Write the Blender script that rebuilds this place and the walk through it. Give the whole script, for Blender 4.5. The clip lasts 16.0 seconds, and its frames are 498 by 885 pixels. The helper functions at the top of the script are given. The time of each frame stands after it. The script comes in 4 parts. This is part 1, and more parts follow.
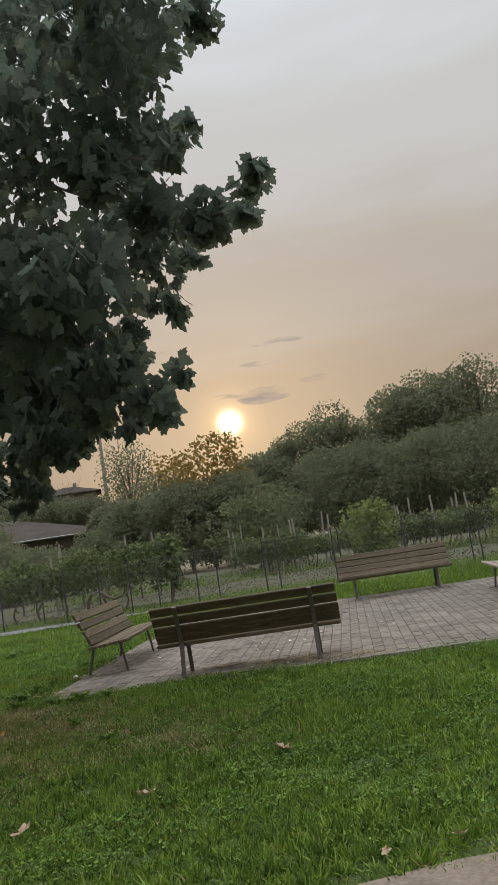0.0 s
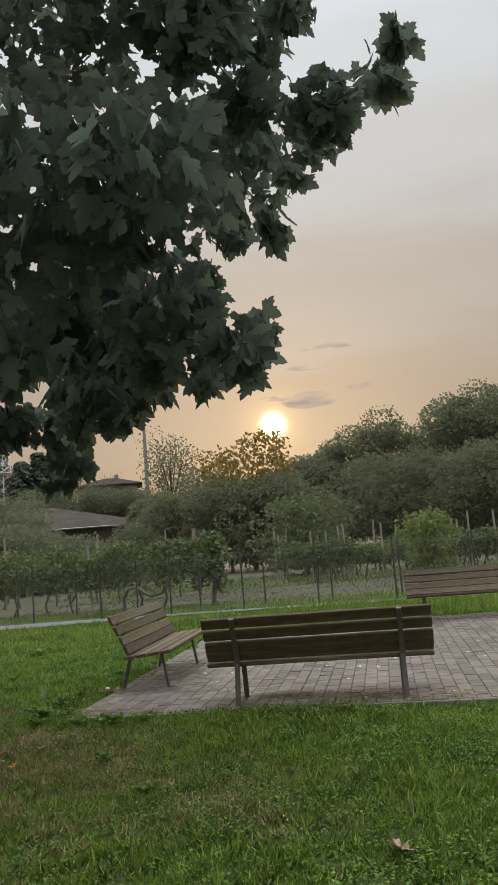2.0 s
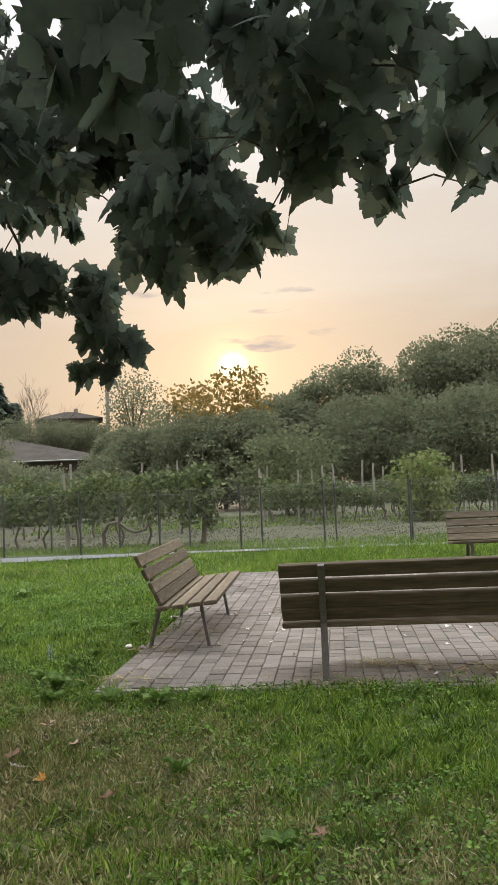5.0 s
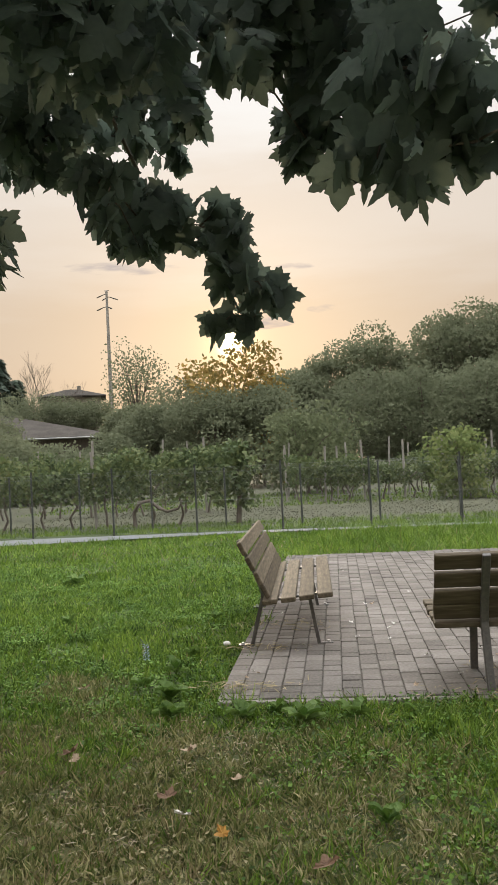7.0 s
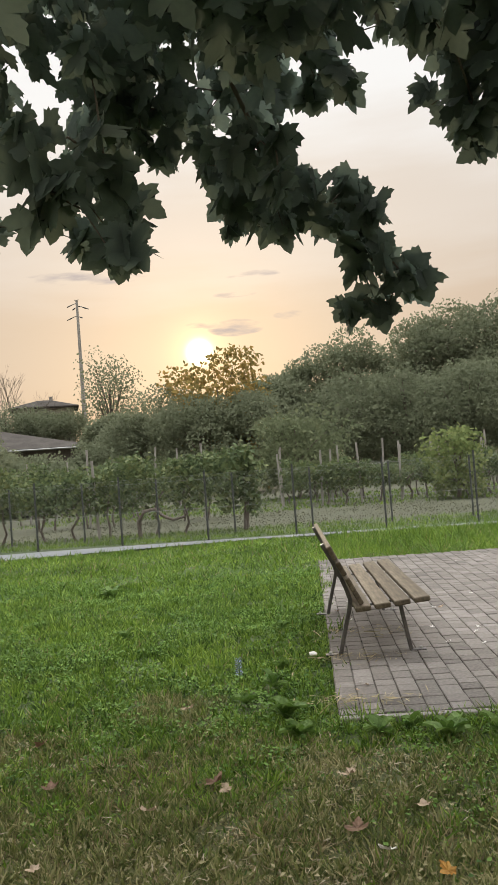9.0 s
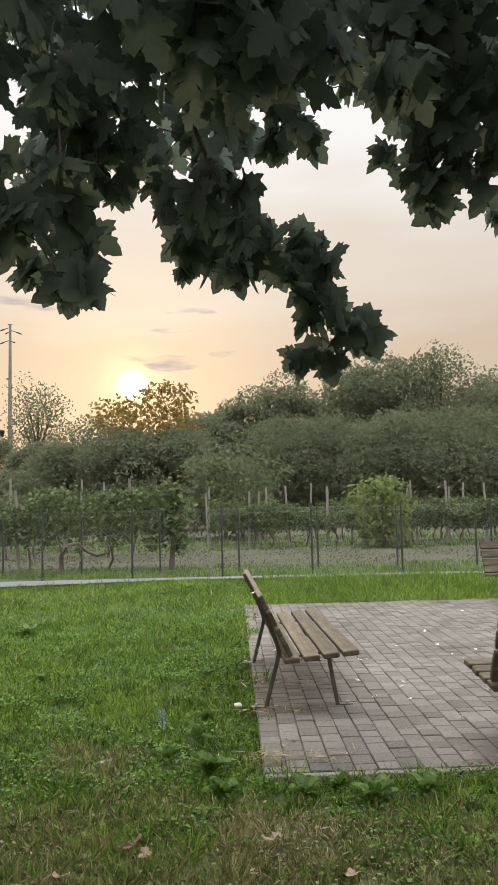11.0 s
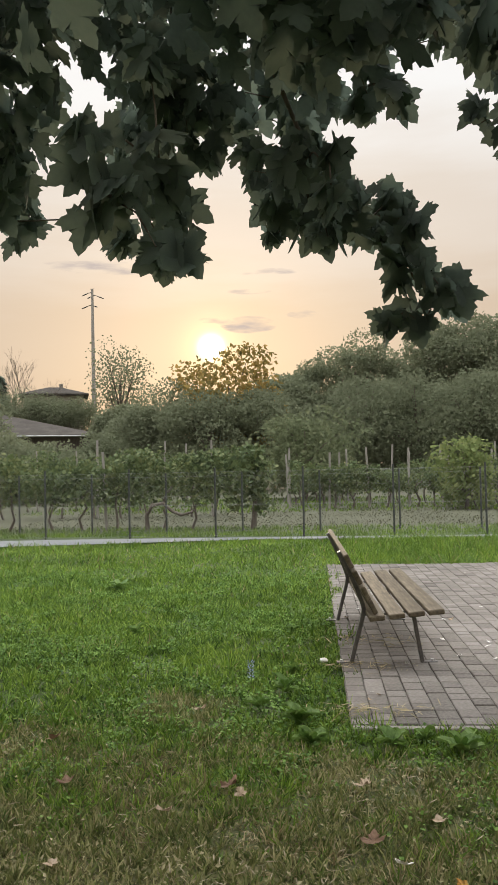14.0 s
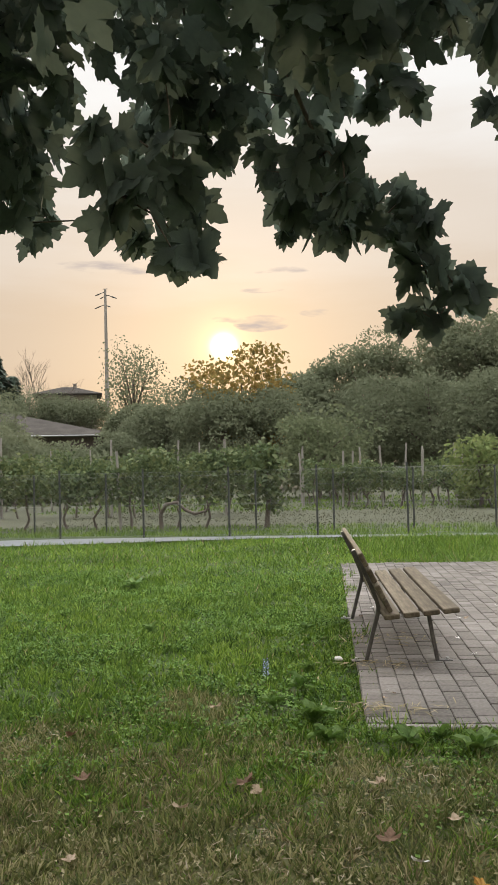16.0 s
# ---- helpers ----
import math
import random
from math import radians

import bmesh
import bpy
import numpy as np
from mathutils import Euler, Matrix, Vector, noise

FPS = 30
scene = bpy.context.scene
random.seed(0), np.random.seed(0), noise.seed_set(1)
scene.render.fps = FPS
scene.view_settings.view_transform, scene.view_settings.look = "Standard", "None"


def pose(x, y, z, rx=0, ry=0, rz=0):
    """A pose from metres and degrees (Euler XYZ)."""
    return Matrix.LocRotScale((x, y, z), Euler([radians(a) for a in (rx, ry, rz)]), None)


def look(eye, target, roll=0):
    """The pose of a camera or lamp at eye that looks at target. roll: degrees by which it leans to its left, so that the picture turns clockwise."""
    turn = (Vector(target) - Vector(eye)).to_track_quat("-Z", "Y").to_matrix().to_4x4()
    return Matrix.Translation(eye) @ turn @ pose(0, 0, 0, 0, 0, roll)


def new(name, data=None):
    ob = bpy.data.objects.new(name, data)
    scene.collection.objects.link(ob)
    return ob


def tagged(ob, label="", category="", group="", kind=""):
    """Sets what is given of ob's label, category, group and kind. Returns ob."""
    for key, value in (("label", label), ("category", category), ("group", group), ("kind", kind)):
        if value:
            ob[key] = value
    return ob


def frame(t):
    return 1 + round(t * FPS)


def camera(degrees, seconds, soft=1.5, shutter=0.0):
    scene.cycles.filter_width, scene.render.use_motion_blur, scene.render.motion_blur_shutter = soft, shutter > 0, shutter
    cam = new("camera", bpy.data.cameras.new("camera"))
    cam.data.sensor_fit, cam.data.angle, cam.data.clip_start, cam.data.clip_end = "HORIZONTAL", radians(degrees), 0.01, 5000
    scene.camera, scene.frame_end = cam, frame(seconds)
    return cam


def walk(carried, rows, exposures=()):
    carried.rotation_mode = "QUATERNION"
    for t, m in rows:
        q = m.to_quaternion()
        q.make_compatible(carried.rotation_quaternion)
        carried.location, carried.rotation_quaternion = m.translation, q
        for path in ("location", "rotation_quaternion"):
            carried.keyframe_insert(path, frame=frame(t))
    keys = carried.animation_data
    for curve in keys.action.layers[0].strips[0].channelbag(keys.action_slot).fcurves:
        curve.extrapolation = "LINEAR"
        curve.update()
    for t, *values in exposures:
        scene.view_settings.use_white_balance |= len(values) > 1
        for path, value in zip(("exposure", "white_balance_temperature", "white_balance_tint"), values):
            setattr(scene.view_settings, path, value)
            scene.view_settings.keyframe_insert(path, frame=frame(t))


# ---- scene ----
cam = camera(35.9, 16.0)
METRES, EYE, TILT, LEAN, TURN = 6.03, 1.35, -5.12, 0.0, 8.6
ROWS = [
    (0.0, 0.0, 0.0, 0.0, 1.9, 12.38, 8.67),
    (0.5, -0.0075, 0.0583, 0.0091, 5.39, 12.4, 6.76),
    (1.0, -0.0244, 0.1151, 0.0114, 5.49, 12.16, 5.68),
    (1.5, -0.0442, 0.1749, 0.0183, 4.67, 12.46, 4.97),
    (2.0, -0.0665, 0.2407, 0.027, 4.17, 12.82, 4.34),
    (2.5, -0.0937, 0.2923, 0.0318, 3.56, 12.86, 4.13),
    (3.0, -0.1257, 0.3551, 0.0334, 2.7, 12.9, 4.09),
    (5.5, -0.2748, 0.5805, 0.0434, -0.08, 7.32, 2.11),
    (6.0, -0.3094, 0.6098, 0.0506, -1.1, 6.94, 2.23),
    (6.5, -0.346, 0.6451, 0.0513, -1.28, 6.67, 2.93),
    (7.0, -0.3828, 0.6761, 0.0574, 0.59, 6.62, 2.81),
    (7.5, -0.4187, 0.6907, 0.0593, 1.1, 6.15, 2.95),
    (8.0, -0.46, 0.7048, 0.0578, -0.05, 5.98, 4.0),
    (10.5, -0.5283, 0.7396, 0.0706, -4.86, 9.4, 2.81),
    (11.0, -0.5212, 0.738, 0.0711, -7.17, 9.55, 1.93),
    (11.5, -0.5176, 0.7351, 0.0702, -8.32, 9.27, 1.05),
    (12.0, -0.5206, 0.732, 0.0703, -7.62, 8.81, 0.77),
    (12.5, -0.5229, 0.7321, 0.0697, -6.18, 8.35, 1.07),
    (13.0, -0.5244, 0.7315, 0.07, -4.54, 7.9, 1.53),
    (13.5, -0.5276, 0.7257, 0.0691, -2.89, 7.38, 1.67),
    (14.0, -0.53, 0.7245, 0.0697, -1.33, 6.83, 1.34),
    (14.5, -0.5301, 0.7235, 0.0693, 0.0, 6.25, 0.78),
    (15.0, -0.5296, 0.7218, 0.0689, 0.85, 5.7, 0.25),
    (15.5, -0.5294, 0.7221, 0.0683, 0.45, 5.79, 0.76),
    (16.0, -0.5311, 0.7229, 0.0695, -0.34, 6.77, 1.44),
]
walk(cam, [(t, pose(0, 0, EYE, TILT, LEAN, TURN) @ pose(METRES * x, METRES * y, METRES * z, 90 + pitch, roll, yaw)) for t, x, y, z, yaw, pitch, roll in ROWS],
     exposures=[(0.0, 0.3), (3.2, 0.6), (5.3, 1.0), (16.0, 1.0)])

# ---- world, sun, exposure ----
SUN_AZ, SUN_EL = -9.8, 8.8
SUN_DIR = Vector((math.sin(radians(SUN_AZ)) * math.cos(radians(SUN_EL)), math.cos(radians(SUN_AZ)) * math.cos(radians(SUN_EL)), math.sin(radians(SUN_EL))))
world = bpy.data.worlds.new("evening_sky")
scene.world = world
world.use_nodes = True


def build_world():
    nt = world.node_tree
    nt.nodes.clear()
    N, L = nt.nodes.new, nt.links.new

    def math_node(op, a, b=None):
        n = N("ShaderNodeMath")
        n.operation = op
        for i, v in enumerate((a, b)):
            if v is None:
                continue
            if isinstance(v, (int, float)):
                n.inputs[i].default_value = v
            else:
                L(v, n.inputs[i])
        return n.outputs[0]

    coord = N("ShaderNodeTexCoord")
    sky = N("ShaderNodeTexSky")
    sky.sky_type, sky.sun_disc = "NISHITA", False
    sky.sun_elevation, sky.sun_rotation = radians(SUN_EL), radians(SUN_AZ)
    sky.dust_density, sky.air_density = 4.0, 1.0
    sep = N("ShaderNodeSeparateXYZ")
    L(coord.outputs["Generated"], sep.inputs[0])
    # thin high cloud veil: warm low, grey-blue high; unseen zenith raised to light the ground
    ramp = N("ShaderNodeValToRGB")
    ramp.color_ramp.interpolation = "EASE"
    stops = [(0.0, (0.30, 0.226, 0.166)), (0.17, (0.318, 0.254, 0.197)), (0.30, (0.37, 0.328, 0.288)), (0.46, (0.46, 0.455, 0.448)), (0.64, (0.56, 0.585, 0.615)), (1.0, (3.0, 3.0, 3.07))]
    while len(ramp.color_ramp.elements) < len(stops):
        ramp.color_ramp.elements.new(0.5)
    for e, (p, c) in zip(ramp.color_ramp.elements, stops):
        e.position, e.color = p, (*c, 1)
    # streaky cloud
    mp = N("ShaderNodeMapping")
    mp.inputs["Scale"].default_value = (5.0, 5.0, 26.0)
    mp.inputs["Location"].default_value = (0.7, 0.0, 0.35)
    L(coord.outputs["Generated"], mp.inputs["Vector"])
    streak = N("ShaderNodeTexNoise")
    streak.inputs["Scale"].default_value, streak.inputs["Detail"].default_value = 1.0, 5.0
    L(mp.outputs[0], streak.inputs["Vector"])
    shift = math_node("MULTIPLY", math_node("SUBTRACT", streak.outputs["Fac"], 0.5), 0.12)
    L(math_node("ADD", sep.outputs["Z"], shift), ramp.inputs[0])
    dot = N("ShaderNodeVectorMath")
    dot.operation = "DOT_PRODUCT"
    nrm = N("ShaderNodeVectorMath")
    nrm.operation = "NORMALIZE"
    L(coord.outputs["Generated"], nrm.inputs[0])
    L(nrm.outputs[0], dot.inputs[0])
    dot.inputs[1].default_value = SUN_DIR
    d = math_node("MAXIMUM", dot.outputs["Value"], 0.0)
    disc = math_node("MULTIPLY", math_node("POWER", d, 19000.0), 6.0)
    near = math_node("MULTIPLY", math_node("POWER", d, 1800.0), 0.29)
    wide = math_node("MULTIPLY", math_node("POWER", d, 110.0), 0.055)

    def tint(col, fac):
        n = N("ShaderNodeVectorMath")
        n.operation = "SCALE"
        n.inputs[0].default_value = col
        L(fac, n.inputs["Scale"])
        return n.outputs[0]

    def add(a, b):
        n = N("ShaderNodeVectorMath")
        n.operation = "ADD"
        L(a, n.inputs[0]), L(b, n.inputs[1])
        return n.outputs[0]

    # small grey clouds by the sun
    mp2 = N("ShaderNodeMapping")
    mp2.inputs["Scale"].default_value = (26.0, 26.0, 130.0)
    mp2.inputs["Location"].default_value = (2.3, 0.0, 0.2)
    L(coord.outputs["Generated"], mp2.inputs["Vector"])
    puff = N("ShaderNodeTexNoise")
    puff.inputs["Scale"].default_value, puff.inputs["Detail"].default_value = 1.0, 6.0
    L(mp2.outputs[0], puff.inputs["Vector"])
    grey = N("ShaderNodeMapRange")
    grey.inputs["From Min"].default_value, grey.inputs["From Max"].default_value = 0.45, 0.95

    def patch(cx, cz, wx, wz):
        """One small cloud, drawn out sideways, fading from its middle."""
        u = math_node("DIVIDE", math_node("SUBTRACT", sep.outputs["X"], cx), wx)
        v = math_node("DIVIDE", math_node("SUBTRACT", sep.outputs["Z"], cz), wz)
        return math_node("MAXIMUM", math_node("SUBTRACT", 1.0, math_node("ADD", math_node("MULTIPLY", u, u), math_node("MULTIPLY", v, v))), 0.0)

    bank = patch(-0.118, 0.181, 0.045, 0.013)
    for q in ((-0.115, 0.222, 0.04, 0.005), (-0.05, 0.192, 0.03, 0.007), (-0.165, 0.187, 0.025, 0.006), (-0.09, 0.245, 0.05, 0.007), (-0.30, 0.25, 0.10, 0.012)):
        bank = math_node("ADD", bank, math_node("MULTIPLY", patch(*q), 0.62))
    L(math_node("ADD", math_node("MULTIPLY", bank, 0.42), math_node("MULTIPLY", math_node("SUBTRACT", puff.outputs["Fac"], 0.25), math_node("MINIMUM", math_node("MULTIPLY", bank, 4.0), 1.6))), grey.inputs["Value"])
    cloud = math_node("MULTIPLY", grey.outputs[0], 0.8)
    nish = N("ShaderNodeVectorMath")
    nish.operation = "SCALE"
    L(sky.outputs[0], nish.inputs[0])
    nish.inputs["Scale"].default_value = 0.0025
    total = add(add(ramp.outputs[0], nish.outputs[0]), add(tint((1.0, 0.50, 0.16), wide), tint((1.0, 0.62, 0.22), near)))
    mixc = N("ShaderNodeMix")
    mixc.data_type = "RGBA"
    L(cloud, mixc.inputs["Factor"])
    L(total, mixc.inputs[6])
    mixc.inputs[7].default_value = (0.27, 0.235, 0.225, 1)
    final = add(mixc.outputs[2], tint((1.0, 0.86, 0.52), disc))
    bg = N("ShaderNodeBackground")
    L(final, bg.inputs["Color"])
    bg.inputs["Strength"].default_value = SKY_STRENGTH
    out = N("ShaderNodeOutputWorld")
    L(bg.outputs[0], out.inputs["Surface"])


SKY_STRENGTH = 1.0
build_world()
sun_data = bpy.data.lights.new("sun", "SUN")
sun_data.energy, sun_data.angle, sun_data.color = 1.1, radians(10), (1.0, 0.78, 0.55)
sun = new("sun", sun_data)
sun.matrix_world = look((0, 0, 60), Vector((0, 0, 60)) - SUN_DIR)
scene.view_settings.exposure = 0.0

# ---- materials ----


def material(name, colors, scale=6.0, fine=60.0, rough=0.8, bump=0.3, metal=0.0, vary="", translucent=0.0, stretch=(1, 1, 1), spec=0.4, bump_dist=0.01, world_coords=False, vary_by=0.7):
    """A two-scale noise material. colors: dark to light. vary: 'island' or 'object' for a shift from piece to piece."""
    m = bpy.data.materials.new(name)
    m.use_nodes = True
    nt = m.node_tree
    nt.nodes.clear()
    N, L = nt.nodes.new, nt.links.new
    coord = N("ShaderNodeTexCoord")
    mp = N("ShaderNodeMapping")
    mp.inputs["Scale"].default_value = stretch
    L(N("ShaderNodeNewGeometry").outputs["Position"] if world_coords else coord.outputs["Object"], mp.inputs["Vector"])
    big, small = N("ShaderNodeTexNoise"), N("ShaderNodeTexNoise")
    for n, s, dt in ((big, scale, 4.0), (small, fine, 3.0)):
        n.inputs["Scale"].default_value, n.inputs["Detail"].default_value = s, dt
        L(mp.outputs[0], n.inputs["Vector"])
    a = N("ShaderNodeMath")
    a.operation = "ADD"
    L(big.outputs["Fac"], a.inputs[0]), L(small.outputs["Fac"], a.inputs[1])
    value = a.outputs[0]
    if vary:
        rnd = N("ShaderNodeNewGeometry").outputs["Random Per Island"] if vary == "island" else N("ShaderNodeObjectInfo").outputs["Random"]
        b = N("ShaderNodeMath")
        b.operation = "MULTIPLY_ADD"
        L(rnd, b.inputs[0])
        b.inputs[1].default_value = vary_by
        L(value, b.inputs[2])
        c = N("ShaderNodeMath")
        c.operation = "SUBTRACT"
        L(b.outputs[0], c.inputs[0])
        c.inputs[1].default_value = vary_by / 2
        value = c.outputs[0]
    mr = N("ShaderNodeMapRange")
    mr.inputs["From Min"].default_value, mr.inputs["From Max"].default_value = 0.6, 1.4
    L(value, mr.inputs["Value"])
    ramp = N("ShaderNodeValToRGB")
    while len(ramp.color_ramp.elements) < len(colors):
        ramp.color_ramp.elements.new(0.5)
    for i, (e, c) in enumerate(zip(ramp.color_ramp.elements, colors)):
        e.position, e.color = i / (len(colors) - 1), (*c, 1)
    L(mr.outputs[0], ramp.inputs[0])
    p = N("ShaderNodeBsdfPrincipled")
    L(ramp.outputs[0], p.inputs["Base Color"])
    p.inputs["Roughness"].default_value, p.inputs["Metallic"].default_value = rough, metal
    p.inputs["Specular IOR Level"].default_value = spec
    if bump:
        bp = N("ShaderNodeBump")
        bp.inputs["Strength"].default_value, bp.inputs["Distance"].default_value = bump, bump_dist
        L(a.outputs[0], bp.inputs["Height"])
        L(bp.outputs[0], p.inputs["Normal"])
    shader = p.outputs[0]
    if translucent:
        tr, mx = N("ShaderNodeBsdfTranslucent"), N("ShaderNodeMixShader")
        L(ramp.outputs[0], tr.inputs["Color"])
        mx.inputs[0].default_value = translucent
        L(shader, mx.inputs[1]), L(tr.outputs[0], mx.inputs[2])
        shader = mx.outputs[0]
    out = N("ShaderNodeOutputMaterial")
    L(shader, out.inputs["Surface"])
    return m


def grass_ground():
    """Lawn soil under the blades: green turf, worn and dry beneath the maple, bare soil beyond the fence."""
    m = material("turf", [(0.028, 0.045, 0.012), (0.045, 0.066, 0.018), (0.07, 0.085, 0.03)], 1.2, 40, 0.95, 0.6, bump_dist=0.02)
    nt = m.node_tree
    N, L = nt.nodes.new, nt.links.new
    p = next(n for n in nt.nodes if n.type == "BSDF_PRINCIPLED")
    green = p.inputs["Base Color"].links[0].from_socket
    geo = N("ShaderNodeNewGeometry")
    sep = N("ShaderNodeSeparateXYZ")
    L(geo.outputs["Position"], sep.inputs[0])
    ns = N("ShaderNodeTexNoise")
    ns.inputs["Scale"].default_value, ns.inputs["Detail"].default_value = 0.9, 5
    L(geo.outputs["Position"], ns.inputs["Vector"])
    soil_ramp = N("ShaderNodeValToRGB")
    sn = N("ShaderNodeTexNoise")
    sn.inputs["Scale"].default_value, sn.inputs["Detail"].default_value = 3.0, 8
    L(geo.outputs["Position"], sn.inputs["Vector"])
    L(sn.outputs["Fac"], soil_ramp.inputs[0])
    soil_ramp.color_ramp.elements[0].position, soil_ramp.color_ramp.elements[0].color = 0.3, (0.046, 0.049, 0.026, 1)
    soil_ramp.color_ramp.elements[1].position, soil_ramp.color_ramp.elements[1].color = 0.7, (0.085, 0.084, 0.049, 1)
    dist = N("ShaderNodeVectorMath")
    dist.operation = "DISTANCE"
    L(geo.outputs["Position"], dist.inputs[0])
    dist.inputs[1].default_value = (-4.9, 5.55, 0)

    def fac(src, lo, hi, amount):
        w = N("ShaderNodeMath")
        w.operation = "MULTIPLY_ADD"
        L(ns.outputs["Fac"], w.inputs[0])
        w.inputs[1].default_value = amount
        L(src, w.inputs[2])
        mr = N("ShaderNodeMapRange")
        mr.inputs["From Min"].default_value, mr.inputs["From Max"].default_value = lo, hi
        L(w.outputs[0], mr.inputs["Value"])
        return mr.outputs[0]

    dry = fac(dist.outputs["Value"], 3.6, 1.9, 1.6)
    field = fac(sep.outputs["Y"], 20.2, 20.8, 1.4)

    def mix(f, a, b):
        n = N("ShaderNodeMix")
        n.data_type = "RGBA"
        L(f, n.inputs["Factor"]), L(a, n.inputs[6]), L(b, n.inputs[7])
        return n.outputs[2]

    dark = N("ShaderNodeValToRGB")
    L(sn.outputs["Fac"], dark.inputs[0])
    dark.color_ramp.elements[0].position, dark.color_ramp.elements[0].color = 0.3, (0.060, 0.064, 0.022, 1)
    dark.color_ramp.elements[1].position, dark.color_ramp.elements[1].color = 0.7, (0.135, 0.132, 0.052, 1)
    L(mix(field, mix(dry, green, dark.outputs[0]), soil_ramp.outputs[0]), p.inputs["Base Color"])
    return m


M_TURF = grass_ground()
M_BLADE = material("grass_blade", [(0.045, 0.093, 0.010), (0.115, 0.205, 0.020), (0.24, 0.345, 0.05)], 0.9, 7, 0.6, 0, vary="island", translucent=0.35)
M_DRY = material("dry_grass", [(0.13, 0.11, 0.05), (0.25, 0.205, 0.10), (0.46, 0.38, 0.22)], 0.8, 7, 0.8, 0, vary="island", translucent=0.2)
M_MAPLE = material("maple_leaf", [(0.095, 0.125, 0.102), (0.116, 0.152, 0.12), (0.138, 0.175, 0.135)], 3, 40, 0.8, 0, vary="island", translucent=0.6)
M_MAPLE_ONE = material("maple_leaf_single", [(0.095, 0.125, 0.102), (0.116, 0.152, 0.12), (0.138, 0.175, 0.135)], 3, 40, 0.8, 0, vary="object", translucent=0.6)
M_BARK = material("bark", [(0.05, 0.04, 0.03), (0.11, 0.09, 0.07), (0.2, 0.17, 0.14)], 5, 30, 0.9, 0.8, stretch=(1, 1, 0.25), bump_dist=0.02)
M_WOODS = material("woodland_leaf", [(0.145, 0.16, 0.10), (0.17, 0.188, 0.118), (0.20, 0.218, 0.138)], 0.25, 1.0, 1.0, 0, translucent=0.5, spec=0.0)
M_BUSH = material("light_leaf", [(0.14, 0.175, 0.07), (0.18, 0.225, 0.085), (0.26, 0.29, 0.12)], 0.5, 3, 0.9, 0, vary="island", translucent=0.5, spec=0.1)
# orange glow of the sun behind the tree, put into the leaf colour
M_BACKLIT = material("backlit_leaf", [(0.17, 0.15, 0.06), (0.23, 0.175, 0.06), (0.31, 0.21, 0.07)], 0.5, 3, 0.9, 0, vary="island", translucent=0.6, spec=0.1)
M_DULL = material("dull_leaf", [(0.12, 0.14, 0.08), (0.15, 0.172, 0.095), (0.20, 0.22, 0.125)], 0.5, 3, 1.0, 0, vary="island", translucent=0.45, spec=0.0)
M_VINE = material("vine_leaf", [(0.07, 0.098, 0.045), (0.10, 0.135, 0.055), (0.17, 0.19, 0.08)], 0.8, 5, 0.85, 0, vary="island", translucent=0.35)
M_CONIFER = material("conifer_needles", [(0.03, 0.05, 0.035), (0.05, 0.075, 0.05), (0.07, 0.10, 0.06)], 0.6, 4, 0.7, 0, vary="island", translucent=0.1)
M_SLAT = material("weathered_wood", [(0.050, 0.040, 0.026), (0.102, 0.082, 0.054), (0.19, 0.158, 0.11)], 5, 55, 0.75, 0.6, spec=0.25, vary="object", vary_by=0.28, stretch=(0.12, 1, 1), bump_dist=0.003)
M_PALE_WOOD = material("pale_wood", [(0.14, 0.12, 0.10), (0.26, 0.23, 0.20), (0.40, 0.37, 0.33)], 5, 55, 0.6, 0.5, vary="object", stretch=(0.12, 1, 1), bump_dist=0.003)
M_STEEL = material("dark_painted_steel", [(0.055, 0.053, 0.05), (0.095, 0.09, 0.084), (0.15, 0.135, 0.115)], 8, 60, 0.42, 0.15, spec=0.5, bump_dist=0.002)
M_BOLT = material("zinc_bolt", [(0.35, 0.35, 0.34), (0.5, 0.5, 0.49), (0.6, 0.6, 0.58)], 20, 90, 0.4, 0, metal=0.6)
M_PAVER = material("paver", [(0.075, 0.066, 0.055), (0.118, 0.104, 0.088), (0.150, 0.133, 0.115), (0.195, 0.176, 0.155)], 1.3, 55, 0.85, 0.5, vary="object", bump_dist=0.003, world_coords=True, vary_by=0.5)
M_PAVERS = material("pavers_joined", [(0.075, 0.066, 0.055), (0.118, 0.104, 0.088), (0.150, 0.133, 0.115), (0.195, 0.176, 0.155)], 1.3, 55, 0.85, 0.5, vary="island", bump_dist=0.003, world_coords=True, vary_by=0.5)
M_JOINT = material("joint_sand", [(0.085, 0.075, 0.06), (0.125, 0.112, 0.092), (0.165, 0.15, 0.125)], 4, 60, 0.95, 0.5)
M_KERB = material("concrete_kerb", [(0.13, 0.12, 0.10), (0.20, 0.185, 0.16), (0.27, 0.25, 0.22)], 4, 60, 0.9, 0.4)
M_ROAD = material("lane_asphalt", [(0.10, 0.105, 0.11), (0.145, 0.15, 0.155), (0.19, 0.195, 0.20)], 2, 60, 0.5, 0.2)
M_POST = material("fence_post_paint", [(0.025, 0.03, 0.025), (0.045, 0.05, 0.045), (0.07, 0.07, 0.06)], 6, 50, 0.6, 0.1)
M_WIRE = material("wire_mesh", [(0.20, 0.205, 0.195), (0.27, 0.275, 0.26), (0.34, 0.34, 0.33)], 4, 40, 0.5, 0, metal=0.3)
M_STAKE = material("grey_wood_stake", [(0.18, 0.165, 0.14), (0.28, 0.26, 0.23), (0.38, 0.36, 0.32)], 3, 30, 0.9, 0.3, stretch=(1, 1, 0.2))
M_WALL = material("house_plaster", [(0.20, 0.18, 0.15), (0.27, 0.24, 0.20), (0.33, 0.30, 0.26)], 0.4, 8, 0.9, 0.1)
